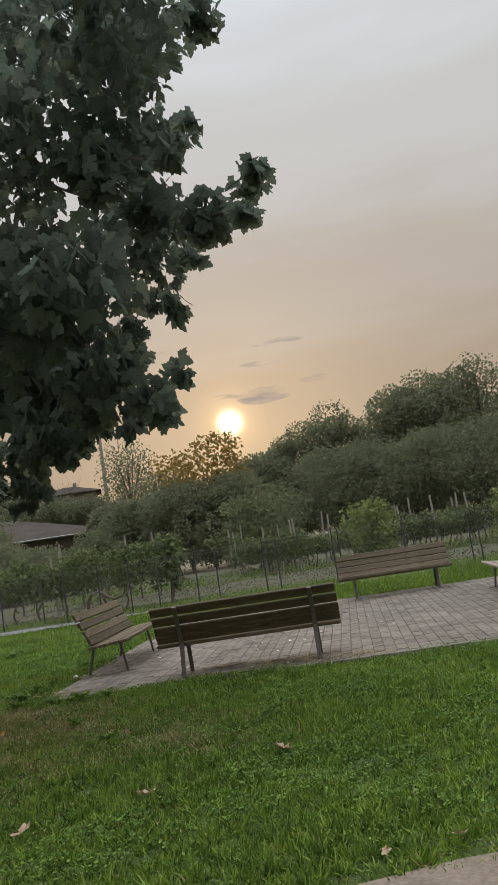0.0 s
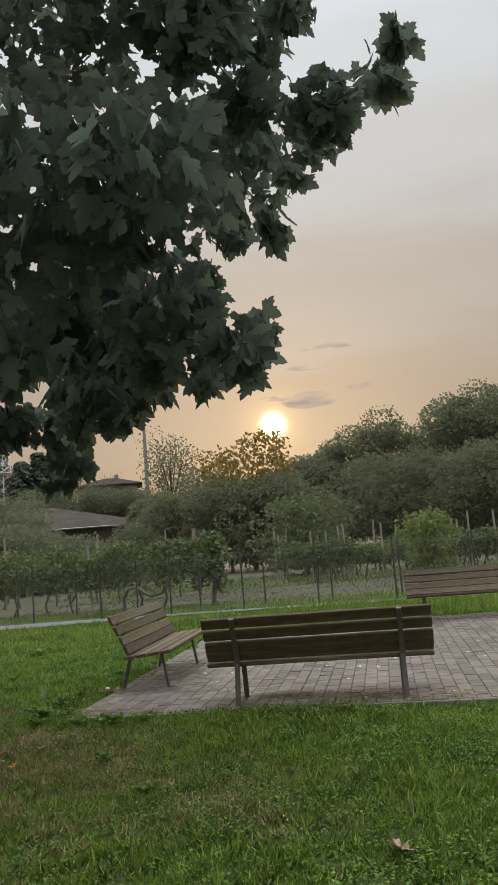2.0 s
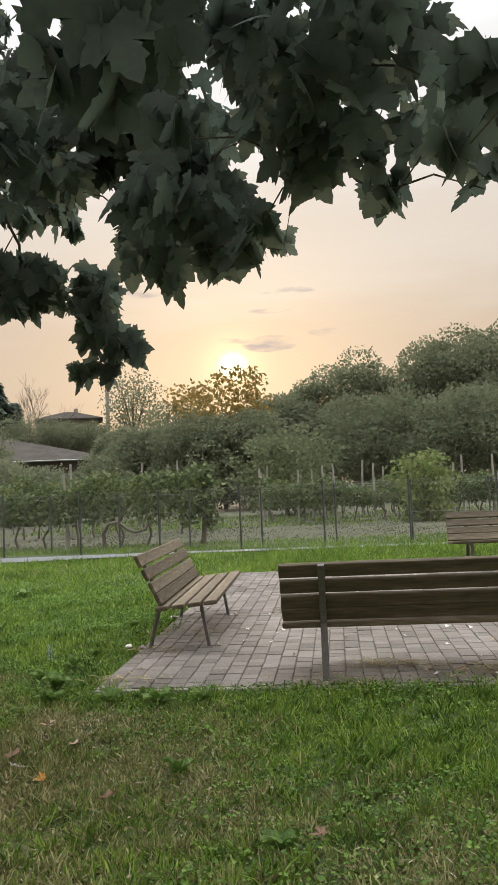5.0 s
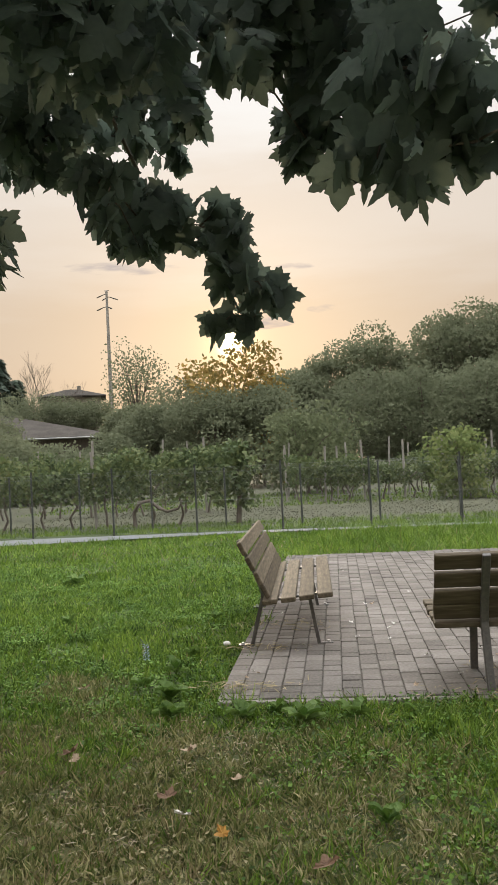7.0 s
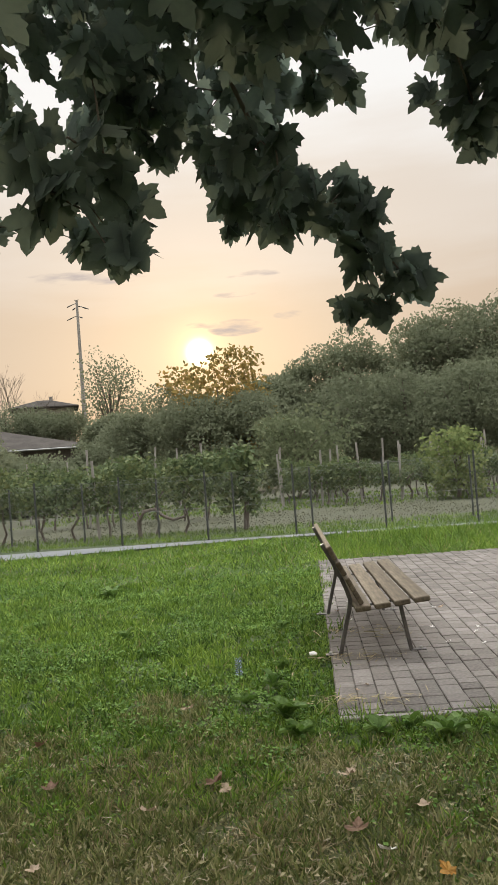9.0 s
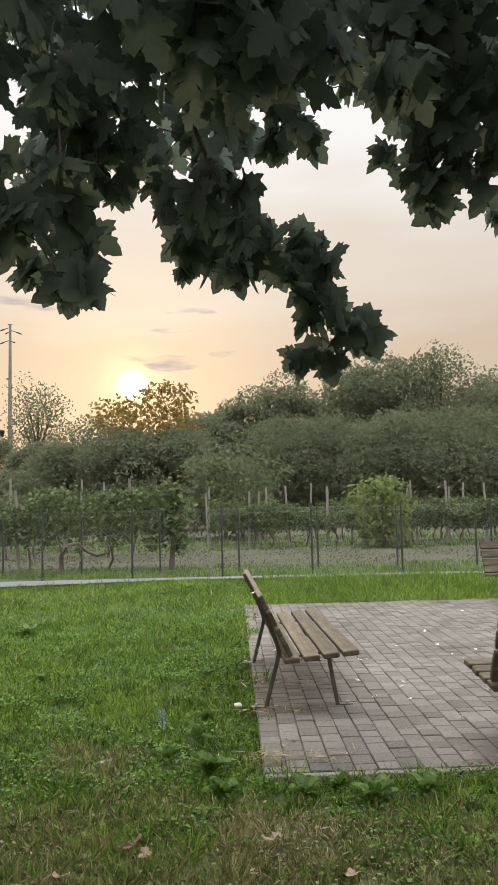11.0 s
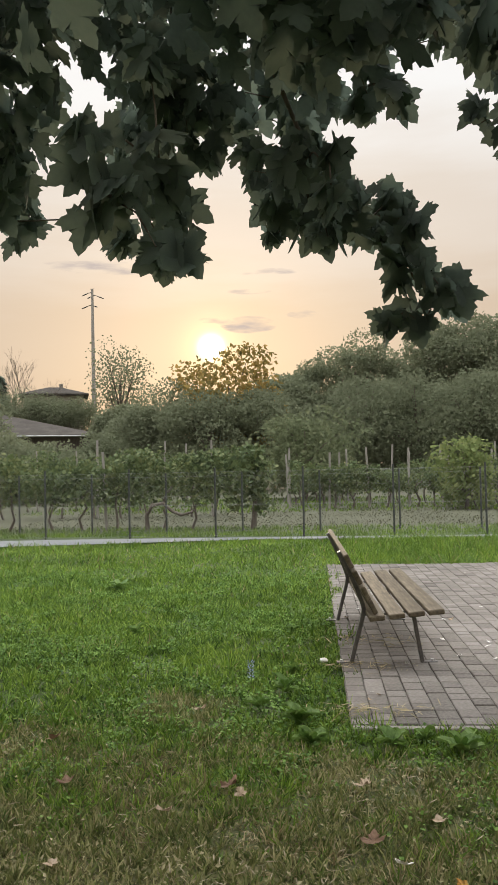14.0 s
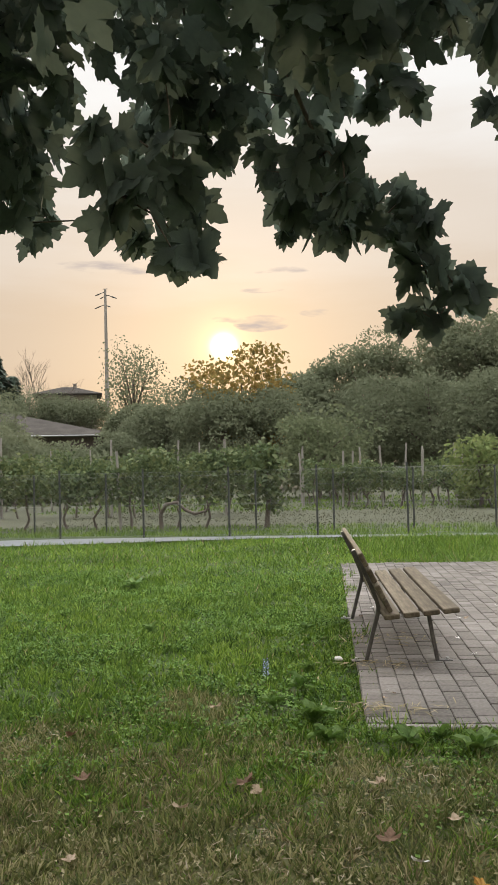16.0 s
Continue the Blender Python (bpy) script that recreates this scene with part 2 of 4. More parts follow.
M_ROOF = material("roof_tile", [(0.035, 0.031, 0.027), (0.055, 0.049, 0.042), (0.085, 0.076, 0.066)], 0.6, 9, 0.95, 0.5, spec=0.1, vary="island", bump_dist=0.05)
M_SHEET = material("fibre_cement_sheet", [(0.05, 0.05, 0.046), (0.075, 0.074, 0.068), (0.11, 0.106, 0.098)], 0.5, 9, 0.8, 0.2)
M_GLASS = material("dark_pane", [(0.02, 0.022, 0.025), (0.03, 0.032, 0.035), (0.04, 0.045, 0.05)], 1, 10, 0.1, 0, spec=0.6)

# ---- mesh helpers ----
rng = np.random.default_rng(7)


def fast_mesh(name, verts, polys):
    """A mesh from arrays: verts (n, 3), polys (m, k) all with k corners."""
    me = bpy.data.meshes.new(name)
    verts, polys = np.asarray(verts, np.float32), np.asarray(polys, np.int32)
    me.vertices.add(len(verts))
    me.vertices.foreach_set("co", verts.ravel())
    m, k = polys.shape
    me.loops.add(m * k)
    me.loops.foreach_set("vertex_index", polys.ravel())
    me.polygons.add(m)
    me.polygons.foreach_set("loop_start", np.arange(m, dtype=np.int32) * k)
    me.update(calc_edges=True)
    return me


def scatter(shape, tris, pos, rot, size):
    """Copies of one small shape: pos (n, 3), rot (n, 3, 3), size (n,) or (n, 3). Returns verts and tris."""
    shape = np.asarray(shape, float)
    size = np.asarray(size, float)
    if size.ndim == 1:
        size = size[:, None].repeat(3, 1)
    v = np.einsum("nij,nkj->nki", rot, shape[None] * size[:, None, :]) + np.asarray(pos)[:, None, :]
    t = np.asarray(tris)[None] + (np.arange(len(pos)) * len(shape))[:, None, None]
    return v.reshape(-1, 3), t.reshape(-1, 3)


def frames_from(tip, normal):
    """Rotation matrices with local y along tip and local z close to normal."""
    y = tip / np.linalg.norm(tip, axis=1, keepdims=True)
    x = np.cross(y, normal)
    x /= np.linalg.norm(x, axis=1, keepdims=True) + 1e-9
    z = np.cross(x, y)
    return np.stack((x, y, z), axis=2)


def part(name, bm, mat, parent=None, label=""):
    me = bm if isinstance(bm, bpy.types.Mesh) else bpy.data.meshes.new(name)
    if not isinstance(bm, bpy.types.Mesh):
        bm.to_mesh(me)
        bm.free()
    if not me.materials:
        me.materials.append(mat)
    ob = new(name, me)
    if parent is not None:
        ob.parent = parent
    if label:
        ob["label"] = label
    return ob


def box_bm(sx, sy, sz, at=(0, 0, 0), bevel=0.0, turn=None, segs=2):
    bm = bmesh.new()
    bmesh.ops.create_cube(bm, size=1.0)
    bmesh.ops.scale(bm, vec=(sx, sy, sz), verts=bm.verts)
    if bevel:
        bmesh.ops.bevel(bm, geom=bm.edges[:], offset=bevel, segments=segs, affect="EDGES", profile=0.5)
    if turn is not None:
        bmesh.ops.transform(bm, matrix=turn, verts=bm.verts)
    bmesh.ops.translate(bm, vec=at, verts=bm.verts)
    return bm


def tube_arrays(points, radii, sides=6):
    """A tapered tube along points."""
    points = [Vector(p) for p in points]
    verts, quads = [], []
    for i, p in enumerate(points):
        d = (points[min(i + 1, len(points) - 1)] - points[max(i - 1, 0)]).normalized()
        a = d.orthogonal().normalized()
        b = d.cross(a)
        for s in range(sides):
            w = 2 * math.pi * s / sides
            verts.append(p + (a * math.cos(w) + b * math.sin(w)) * radii[i])
        if i:
            for s in range(sides):
                j, k = (i - 1) * sides, i * sides
                quads.append((j + s, j + (s + 1) % sides, k + (s + 1) % sides, k + s))
    return np.array([tuple(v) for v in verts]), np.array(quads)


def tubes(name, list_of):
    """Several tubes in one mesh: (points, radii[, sides])."""
    vs, qs, n = [], [], 0
    for item in list_of:
        v, q = tube_arrays(*item)
        vs.append(v), qs.append(q + n)
        n += len(v)
    me = fast_mesh(name, np.concatenate(vs), np.concatenate(qs))
    me.polygons.foreach_set("use_smooth", np.ones(len(me.polygons), bool))
    return me


def thing(name, label, category, m=None, group="", kind=""):
    ob = new(name)
    ob.empty_display_size = 0.2
    if m is not None:
        ob.matrix_world = m
    return tagged(ob, label, category, group, kind)


# ---- plan numbers ----
PAD = pose(-3.82, 7.99, 0, 0, 0, 2.6)
PAD_W, PAD_D = 6.5, 6.5
TRUNK = Vector((-6.6, 5.7, 0))

# ---- ground ----


def ground_z(x, y):
    """Gentle humps of the turf."""
    return 0.012 * np.sin(x * 1.7 + y * 0.6) + 0.01 * np.sin(y * 2.3 - x) - 0.03


def build_ground():
    xs = np.concatenate(([-900, -300, -120, -60], np.linspace(-30, 20, 101), [60, 120, 300, 900]))
    ys = np.concatenate(([-900, -300, -100, -40], np.linspace(-12, 60, 145), [120, 300, 900]))
    X, Y = np.meshgrid(xs, ys)
    near = (np.abs(X) < 40) & (np.abs(Y) < 70)
    Z = np.where(near, ground_z(X, Y), -0.03)
    v = np.stack((X, Y, Z), 2).reshape(-1, 3)
    w, h = len(xs), len(ys)
    i = np.arange(w * h).reshape(h, w)
    q = np.stack((i[:-1, :-1], i[:-1, 1:], i[1:, 1:], i[1:, :-1]), 2).reshape(-1, 4)
    me = fast_mesh("ground", v, q)
    me.materials.append(M_TURF)
    tagged(new("ground", me), "park lawn turf running on to the vineyard soil", "ground", kind="structure")


build_ground()


def lane():
    """The asphalt lane between lawn and fence."""
    low = [(-60, 8.8), (-24, 14.6), (-9.5, 17.3), (-5.5, 18.2), (12, 18.6), (60, 18.9)]
    top = [(-60, 11), (-24, 16.2), (-9.5, 18.45), (-5.5, 18.62), (12, 19.0), (60, 19.6)]
    vs = [(x, y, -0.004) for pair in zip(low, top) for x, y in pair]
    bm = fast_mesh("road", vs, [(2 * k, 2 * k + 2, 2 * k + 3, 2 * k + 1) for k in range(5)])
    ob = part("road", bm, M_ROAD)
    tagged(ob, "narrow pale grey asphalt lane beside the fence", "road", kind="structure")


lane()

# ---- paved terrace ----


def build_pad():
    pav = thing("pavement", "weathered grey-brown concrete paver terrace in the lawn", "pavement", PAD, kind="structure")
    part("bedding", box_bm(PAD_W, PAD_D, 0.10, (PAD_W / 2, PAD_D / 2, -0.062)), M_JOINT, pav, "dark sandy joints")
    for k in range(13):
        part("kerb", box_bm(PAD_W / 13 - 0.006, 0.05, 0.08, ((k + 0.5) * PAD_W / 13, -0.028, -0.039 + 0.002 * (k % 3)), 0.008), M_KERB, pav, "thin concrete edging stone")
    col, row, gap = 0.118, 0.176, 0.004
    r = random.Random(3)
    bm = box_bm(col - gap, row - gap, 0.05, bevel=0.005, segs=1)
    me = bpy.data.meshes.new("paver")
    bm.to_mesh(me)
    bm.free()
    me.materials.append(M_PAVER)
    base = np.array([v.co for v in me.vertices])
    faces = [tuple(p.vertices) for p in me.polygons]
    verts, polys = [], []
    singles = 0
    for i in range(int(PAD_W / col)):
        # stones of three lengths, mixed along each course
        ends = [-r.uniform(0.02, 0.15)]
        while ends[-1] < PAD_D:
            ends.append(ends[-1] + r.choice((0.090, 0.118, 0.118, 0.118, 0.150, 0.176)) + r.uniform(-0.004, 0.004))
        for ya, yb in zip(ends, ends[1:]):
            ya, yb = max(0.004, ya), min(PAD_D - 0.004, yb)
            if yb - ya < 0.05:
                continue
            x, y, z = (i + 0.5) * col, (ya + yb) / 2, -0.022 + r.uniform(-0.003, 0.003)
            m = pose(x + r.uniform(-0.002, 0.002), y, z, r.uniform(-0.7, 0.7), r.uniform(-0.7, 0.7), r.uniform(-0.8, 0.8))
            m = m @ Matrix.Diagonal((1, (yb - ya - gap) / (row - gap), 1, 1))
            if x < 1.5 and y < 4.6 and singles < 300:
                ob = new("paver", me)
                ob.parent, ob.matrix_basis = pav, m
                singles += 1
            else:
                A = np.array(m)
                n = len(verts) * len(base)
                verts.append(base @ A[:3, :3].T + A[:3, 3])
                polys += [tuple(k + n for k in f) for f in faces]
    me2 = bpy.data.meshes.new("paver_field")
    me2.from_pydata(np.concatenate(verts).tolist(), [], polys)
    ob = part("paver_field", me2, M_PAVERS, pav)
    ob["kind"] = "stuff"


# ---- benches ----


def strap_bm(profile, width, thick):
    """A flat steel bar bent along profile (u, z), centred on x = 0."""
    bm = bmesh.new()
    rows = []
    for i, (u, z) in enumerate(profile):
        a, b = profile[max(i - 1, 0)], profile[min(i + 1, len(profile) - 1)]
        d = Vector((b[0] - a[0], b[1] - a[1])).normalized()
        n = Vector((-d.y, d.x)) * thick / 2
        rows.append([bm.verts.new((sx * width / 2, u + s * n.x, z + s * n.y)) for sx, s in ((-1, -1), (1, -1), (1, 1), (-1, 1))])
    for p, q in zip(rows, rows[1:]):
        for k in range(4):
            bm.faces.new((p[k], p[(k + 1) % 4], q[(k + 1) % 4], q[k]))
    bm.faces.new(rows[0][::-1])
    bm.faces.new(rows[-1])
    bmesh.ops.recalc_face_normals(bm, faces=bm.faces[:])
    bmesh.ops.bevel(bm, geom=bm.edges[:], offset=0.004, segments=1, affect="EDGES")
    return bm


def smooth_profile(points, steps=6):
    out = []
    P = [points[0], *points, points[-1]]
    for i in range(1, len(P) - 2):
        for s in range(steps):
            t = s / steps
            out.append(tuple(0.5 * (2 * P[i][k] + (P[i + 1][k] - P[i - 1][k]) * t + (2 * P[i - 1][k] - 5 * P[i][k] + 4 * P[i + 1][k] - P[i + 2][k]) * t * t
                                    + (3 * P[i][k] - P[i - 1][k] - 3 * P[i + 1][k] + P[i + 2][k]) * t ** 3) for k in (0, 1)))
    return out + [points[-1]]


def slat_bm(length, width, thick, seed):
    """A worn board with rounded edges and slightly uneven ends."""
    r = random.Random(seed)
    bm = bmesh.new()
    bmesh.ops.create_cube(bm, size=1.0)
    bmesh.ops.scale(bm, vec=(length, width, thick), verts=bm.verts)
    bmesh.ops.subdivide_edges(bm, edges=[e for e in bm.edges if abs(e.verts[0].co.x - e.verts[1].co.x) > 0.1], cuts=7)
    bow = r.uniform(-0.003, 0.003)
    for v in bm.verts:
        v.co.z += bow * (1 - (2 * v.co.x / length) ** 2)
        v.co.y += r.uniform(-0.0012, 0.0012)
        if abs(v.co.x) > length * 0.49:
            v.co.x += r.uniform(-0.006, 0.004)
    long_edges = [e for e in bm.edges if abs(e.verts[0].co.x - e.verts[1].co.x) > 0.1 or (abs(e.verts[0].co.x) > length * 0.48 and abs(e.verts[1].co.x) > length * 0.48)]
    bmesh.ops.bevel(bm, geom=long_edges, offset=0.009, segments=2, affect="EDGES", profile=0.5)
    return bm


BENCH_LEN = 2.0


def bench(m, label, seed, wood=None):
    """Local x along the bench, y forward from the back feet, z up."""
    wood = wood or M_SLAT
    b = thing("park_bench", label, "bench", m, "benches round the terrace")
    seat_a, seat_b = Vector((0.155, 0.355)), Vector((0.575, 0.395))
    for i in range(4):
        c = seat_a.lerp(seat_b, (i + 0.02) / 3.25)
        slope = math.degrees(math.atan2(seat_b.y - seat_a.y, seat_b.x - seat_a.x))
        s = part("seat_slat", slat_bm(BENCH_LEN, 0.106, 0.036, seed * 10 + i), wood, b, "worn brown wooden board")
        s.matrix_basis = pose(0, c.x, c.y, slope, 0, 0)
    back_a, back_b = Vector((0.112, 0.428)), Vector((-0.04, 0.735))
    for i in range(4):
        c = back_a.lerp(back_b, (0.0, 0.100, 0.218, 0.338)[i] / 0.342)
        tilt = math.degrees(math.atan2(back_b.y - back_a.y, back_b.x - back_a.x))
        s = part("back_slat", slat_bm(BENCH_LEN, 0.099, 0.034, seed * 10 + 5 + i), wood, b, "worn brown wooden board")
        s.matrix_basis = pose(0, c.x + 0.018, c.y, tilt, 0, 0)
    rear = smooth_profile([(0.0, 0.0), (0.045, 0.17), (0.088, 0.33), (0.088, 0.40), (0.025, 0.57), (-0.07, 0.768)])
    front = smooth_profile([(0.488, 0.0), (0.455, 0.20), (0.43, 0.362)])
    rail = smooth_profile([(0.085, 0.345), (0.15, 0.328), (0.40, 0.352), (0.57, 0.370)])
    for x in (-0.725, 0.725):
        leg = part("rear_leg", strap_bm(rear, 0.045, 0.028), M_STEEL, b, "dark steel leg rising into the back support")
        leg.location.x = x
        leg2 = part("front_leg", strap_bm(front, 0.045, 0.026), M_STEEL, b)
        leg2.location.x = x
        r = part("seat_rail", strap_bm(rail, 0.04, 0.016), M_STEEL, b)
        r.location.x = x
        for u, du in ((0.0, -0.045), (0.488, 0.045)):
            f = part("foot_plate", box_bm(0.05, 0.11, 0.008, (x, u + du, 0.006), 0.002, segs=1), M_STEEL, b)
            bm = bmesh.new()
            bmesh.ops.create_cone(bm, cap_ends=True, segments=6, radius1=0.013, radius2=0.012, depth=0.014)
            bmesh.ops.translate(bm, vec=(x, u + du * 1.5, 0.017), verts=bm.verts)
            part("bolt", bm, M_BOLT, f, "pale zinc bolt")
    return b


bench(pose(-3.845, 9.99, 0, 0, 0, -90 + 4.3) @ pose(0.0, -0.02, 0), "weathered brown slatted bench on dark steel legs at the lawn edge", 1)
bench(pose(-1.575, 8.16, 0, 0, 0, 3.6), "dark brown slatted bench with its back to the lawn", 2)
bench(pose(0.08, 14.47, 0, 0, 0, 182.5), "brown slatted bench at the far edge of the terrace", 3)
bench(pose(2.15, 12.3, 0, 0, 0, 92.6), "pale slatted bench at the far side of the terrace", 4, M_PALE_WOOD)

# ---- leaves ----
MAPLE_OUT = [(0.0, 0.0), (0.12, -0.06), (0.30, -0.15), (0.33, -0.04), (0.46, 0.0), (0.41, 0.10), (0.53, 0.17), (0.65, 0.36), (0.50, 0.38), (0.46, 0.50), (0.34, 0.44),
             (0.24, 0.50), (0.30, 0.66), (0.20, 0.70), (0.15, 0.84), (0.0, 1.0)]


def maple_shape():
    right = MAPLE_OUT
    left = [(-x, y) for x, y in reversed(right[1:-1])]
    out = right + left
    hub = [(0.0, 0.30, 0.02)]
    pts = [(x, y, -0.18 * (x * x) - 0.10 * max(0, y - 0.5) ** 2) for x, y in out]
    n = len(pts)
    return np.array(pts + hub), np.array([(i, (i + 1) % n, n) for i in range(n)])


LEAF, LEAF_T = maple_shape()
FLAKE = np.array([(0, 0, 0), (0.30, 0.35, 0.05), (0.22, 0.75, 0.0), (0, 1.0, -0.08), (-0.24, 0.7, 0.02), (-0.28, 0.3, 0.06)])
FLAKE_T = np.array([(0, 1, 5), (1, 4, 5), (1, 2, 4), (2, 3, 4)])
CHIP = np.array([(0, 0, 0), (0.34, 0.45, 0.06), (0, 1.0, -0.06), (-0.34, 0.55, 0.05)])
CHIP_T = np.array([(0, 1, 2), (0, 2, 3)])


def hang(n, droop=0.8, r=rng, flat=0.7):
    """Drooping leaf frames with tips down and faces at all bearings."""
    a = r.uniform(0, 2 * np.pi, n)
    tip = np.stack((np.cos(a) * 0.6, np.sin(a) * 0.6, -droop * r.uniform(0.3, 1.3, n)), 1)
    nor = r.normal(size=(n, 3)) * np.array((1, 1, max(0.35, flat))) + np.array((0, 0, flat))
    return frames_from(tip, nor)


def ball(n, r=rng):
    v = r.normal(size=(n, 3))
    v /= np.linalg.norm(v, axis=1, keepdims=True)
    return v * r.uniform(0, 1, (n, 1)) ** (1 / 3)


# the maple's boughs: leaf clumps, each a centre and a radius
BOUGH_A = [(-4.55, 7.57, 3.12, 0.30), (-4.62, 7.37, 3.75, 0.62), (-4.00, 7.87, 3.38, 0.26), (-3.63, 8.00, 2.67, 0.18), (-5.58, 7.35, 2.97, 0.42), (-5.19, 6.98, 3.33, 0.38), (-4.33, 8.00, 3.29, 0.15), (-3.99, 8.16, 3.22, 0.14), (-5.59, 7.90, 2.76, 0.18), (-4.18, 8.28, 2.80, 0.16), (-4.87, 7.62, 2.57, 0.13), (-4.97, 8.23, 3.32, 0.22), (-4.18, 7.52, 2.76, 0.10), (-3.99, 7.54, 3.01, 0.09), (-3.93, 8.20, 3.15, 0.09)]
BOUGH_B = [(-3.95, 7.34, 2.55, 0.22), (-4.56, 6.23, 2.26, 0.17), (-4.46, 6.70, 2.25, 0.12), (-3.96, 6.76, 2.52, 0.13), (-4.42, 6.39, 2.40, 0.14), (-3.67, 7.39, 2.50, 0.15), (-3.47, 7.41, 2.45, 0.10), (-4.18, 7.17, 2.71, 0.11), (-4.59, 6.19, 2.43, 0.09), (-4.40, 6.40, 2.10, 0.10), (-3.85, 6.63, 2.48, 0.09), (-3.54, 7.49, 2.57, 0.12), (-4.30, 6.21, 2.04, 0.09), (-4.47, 6.75, 2.38, 0.11), (-3.83, 7.46, 2.61, 0.15), (-4.48, 6.83, 2.19, 0.09), (-4.14, 7.56, 2.50, 0.09), (-3.84, 6.51, 2.29, 0.09), (-4.44, 6.39, 2.73, 0.10), (-3.86, 7.05, 2.34, 0.10), (-3.56, 7.76, 2.50, 0.09)]
BOUGH_C = [(-3.90, 6.78, 3.34, 0.51), (-3.67, 7.33, 3.08, 0.16), (-3.59, 6.95, 2.85, 0.09), (-3.34, 7.43, 3.38, 0.13), (-3.86, 6.38, 3.04, 0.41)]
BOUGH_D = [(-3.01, 6.91, 3.15, 0.38), (-2.68, 6.78, 2.63, 0.26), (-3.08, 6.94, 2.68, 0.15), (-2.87, 6.42, 3.52, 0.43), (-2.48, 6.96, 2.62, 0.18), (-3.25, 6.75, 3.14, 0.28), (-2.82, 6.29, 2.31, 0.15), (-3.19, 7.30, 2.90, 0.10), (-3.01, 7.27, 2.68, 0.12), (-2.79, 6.81, 2.81, 0.29), (-2.35, 6.47, 2.96, 0.14), (-2.64, 6.85, 2.47, 0.14), (-2.74, 6.03, 2.49, 0.19), (-2.56, 6.11, 2.44, 0.16), (-3.12, 6.82, 2.54, 0.09), (-3.29, 6.40, 2.78, 0.14)]
BOUGH_E = [(-1.86, 7.25, 4.51, 0.62), (-2.24, 7.91, 3.48, 0.16), (-2.57, 7.72, 3.59, 0.12), (-1.75, 6.76, 3.69, 0.18), (-2.44, 8.18, 2.94, 0.09), (-2.15, 7.35, 3.55, 0.21), (-2.93, 7.65, 3.44, 0.30)]
BOUGH_F = [(-1.77, 4.76, 3.22, 0.49), (-2.00, 5.81, 2.82, 0.42), (-2.41, 4.76, 3.18, 0.62), (-1.51, 5.45, 2.46, 0.21), (-1.81, 6.08, 2.43, 0.11), (-1.24, 5.51, 3.15, 0.13), (-2.10, 6.02, 2.53, 0.13), (-1.60, 6.71, 2.93, 0.18), (-1.49, 5.85, 2.35, 0.09), (-1.80, 6.59, 2.61, 0.10), (-2.62, 5.65, 2.59, 0.13), (-2.37, 6.20, 2.38, 0.11), (-2.52, 4.82, 2.38, 0.20), (-2.15, 5.91, 2.57, 0.19), (-1.34, 5.06, 2.35, 0.12), (-3.06, 5.41, 2.68, 0.12), (-1.65, 5.28, 2.24, 0.09), (-2.32, 5.98, 3.04, 0.22)]
LOW_SPRAY = [(-2.52, 6.12, 2.28, 0.13), (-2.36, 5.98, 2.22, 0.08), (-2.73, 6.12, 2.19, 0.10)]
BOUGH_G = [(-1.51, 7.11, 5.42, 0.32), (-0.92, 6.98, 6.51, 0.29), (-2.86, 6.78, 6.64, 0.62), (-1.57, 6.06, 5.69, 0.52)]
BOUGH_H = [(-2.21, 4.97, 4.47, 0.59), (-1.54, 5.45, 4.54, 0.37), (-1.30, 4.91, 5.15, 0.62), (-0.90, 5.43, 3.75, 0.25), (-0.54, 5.68, 4.05, 0.18), (-1.32, 5.64, 3.98, 0.25), (-1.05, 6.53, 4.11, 0.18), (-0.99, 6.01, 4.84, 0.15), (-1.51, 4.96, 4.05, 0.28), (-0.44, 5.20, 3.94, 0.12), (-1.17, 6.14, 3.74, 0.13), (-0.54, 4.83, 3.47, 0.12), (-0.99, 4.92, 4.05, 0.17), (-0.79, 5.59, 3.73, 0.15)]
INNER_CROWN = [(-3.22, 4.59, 5.82, 0.85), (-6.46, 5.75, 5.82, 0.85), (-4.71, 4.94, 5.71, 0.85), (-4.17, 6.39, 4.70, 0.85), (-6.82, 5.80, 4.02, 0.85), (-6.19, 4.27, 5.80, 0.85), (-5.88, 6.91, 3.42, 0.85), (-4.56, 6.35, 6.24, 0.85), (-7.23, 6.91, 5.27, 0.85), (-4.52, 5.83, 3.51, 0.85), (-6.22, 6.73, 6.48, 0.85), (-6.04, 4.78, 3.55, 0.85), (-5.78, 7.63, 5.06, 0.85), (-4.74, 7.48, 6.16, 0.85)]
HANGING_SPRAY = [(-3.31, 7.44, 2.15, 0.14), (-3.46, 7.50, 2.03, 0.11), (-3.60, 7.40, 2.04, 0.12), (-3.48, 7.46, 2.22, 0.17), (-3.56, 7.42, 2.36, 0.15)]
BOUGHS = (HANGING_SPRAY, LOW_SPRAY, BOUGH_A, BOUGH_B, BOUGH_C, BOUGH_D, BOUGH_E, BOUGH_F, BOUGH_G, BOUGH_H)


def clump_leaves(c, k, droop, r):
    """Leaf places in one clump, gathered toward its skin and hanging in overlapping tiers."""
    x, y, z, rad = c
    d = ball(k, r)
    d /= np.linalg.norm(d, axis=1, keepdims=True) + 1e-6
    q = np.array((x, y, z)) + d * (rad * 1.12 * r.uniform(0.05, 1.0, (k, 1)) ** 0.45)
    q[:, 2] += 0.04
    return q, hang(k, droop, r, 0.0 if droop > 0.9 else 0.6)


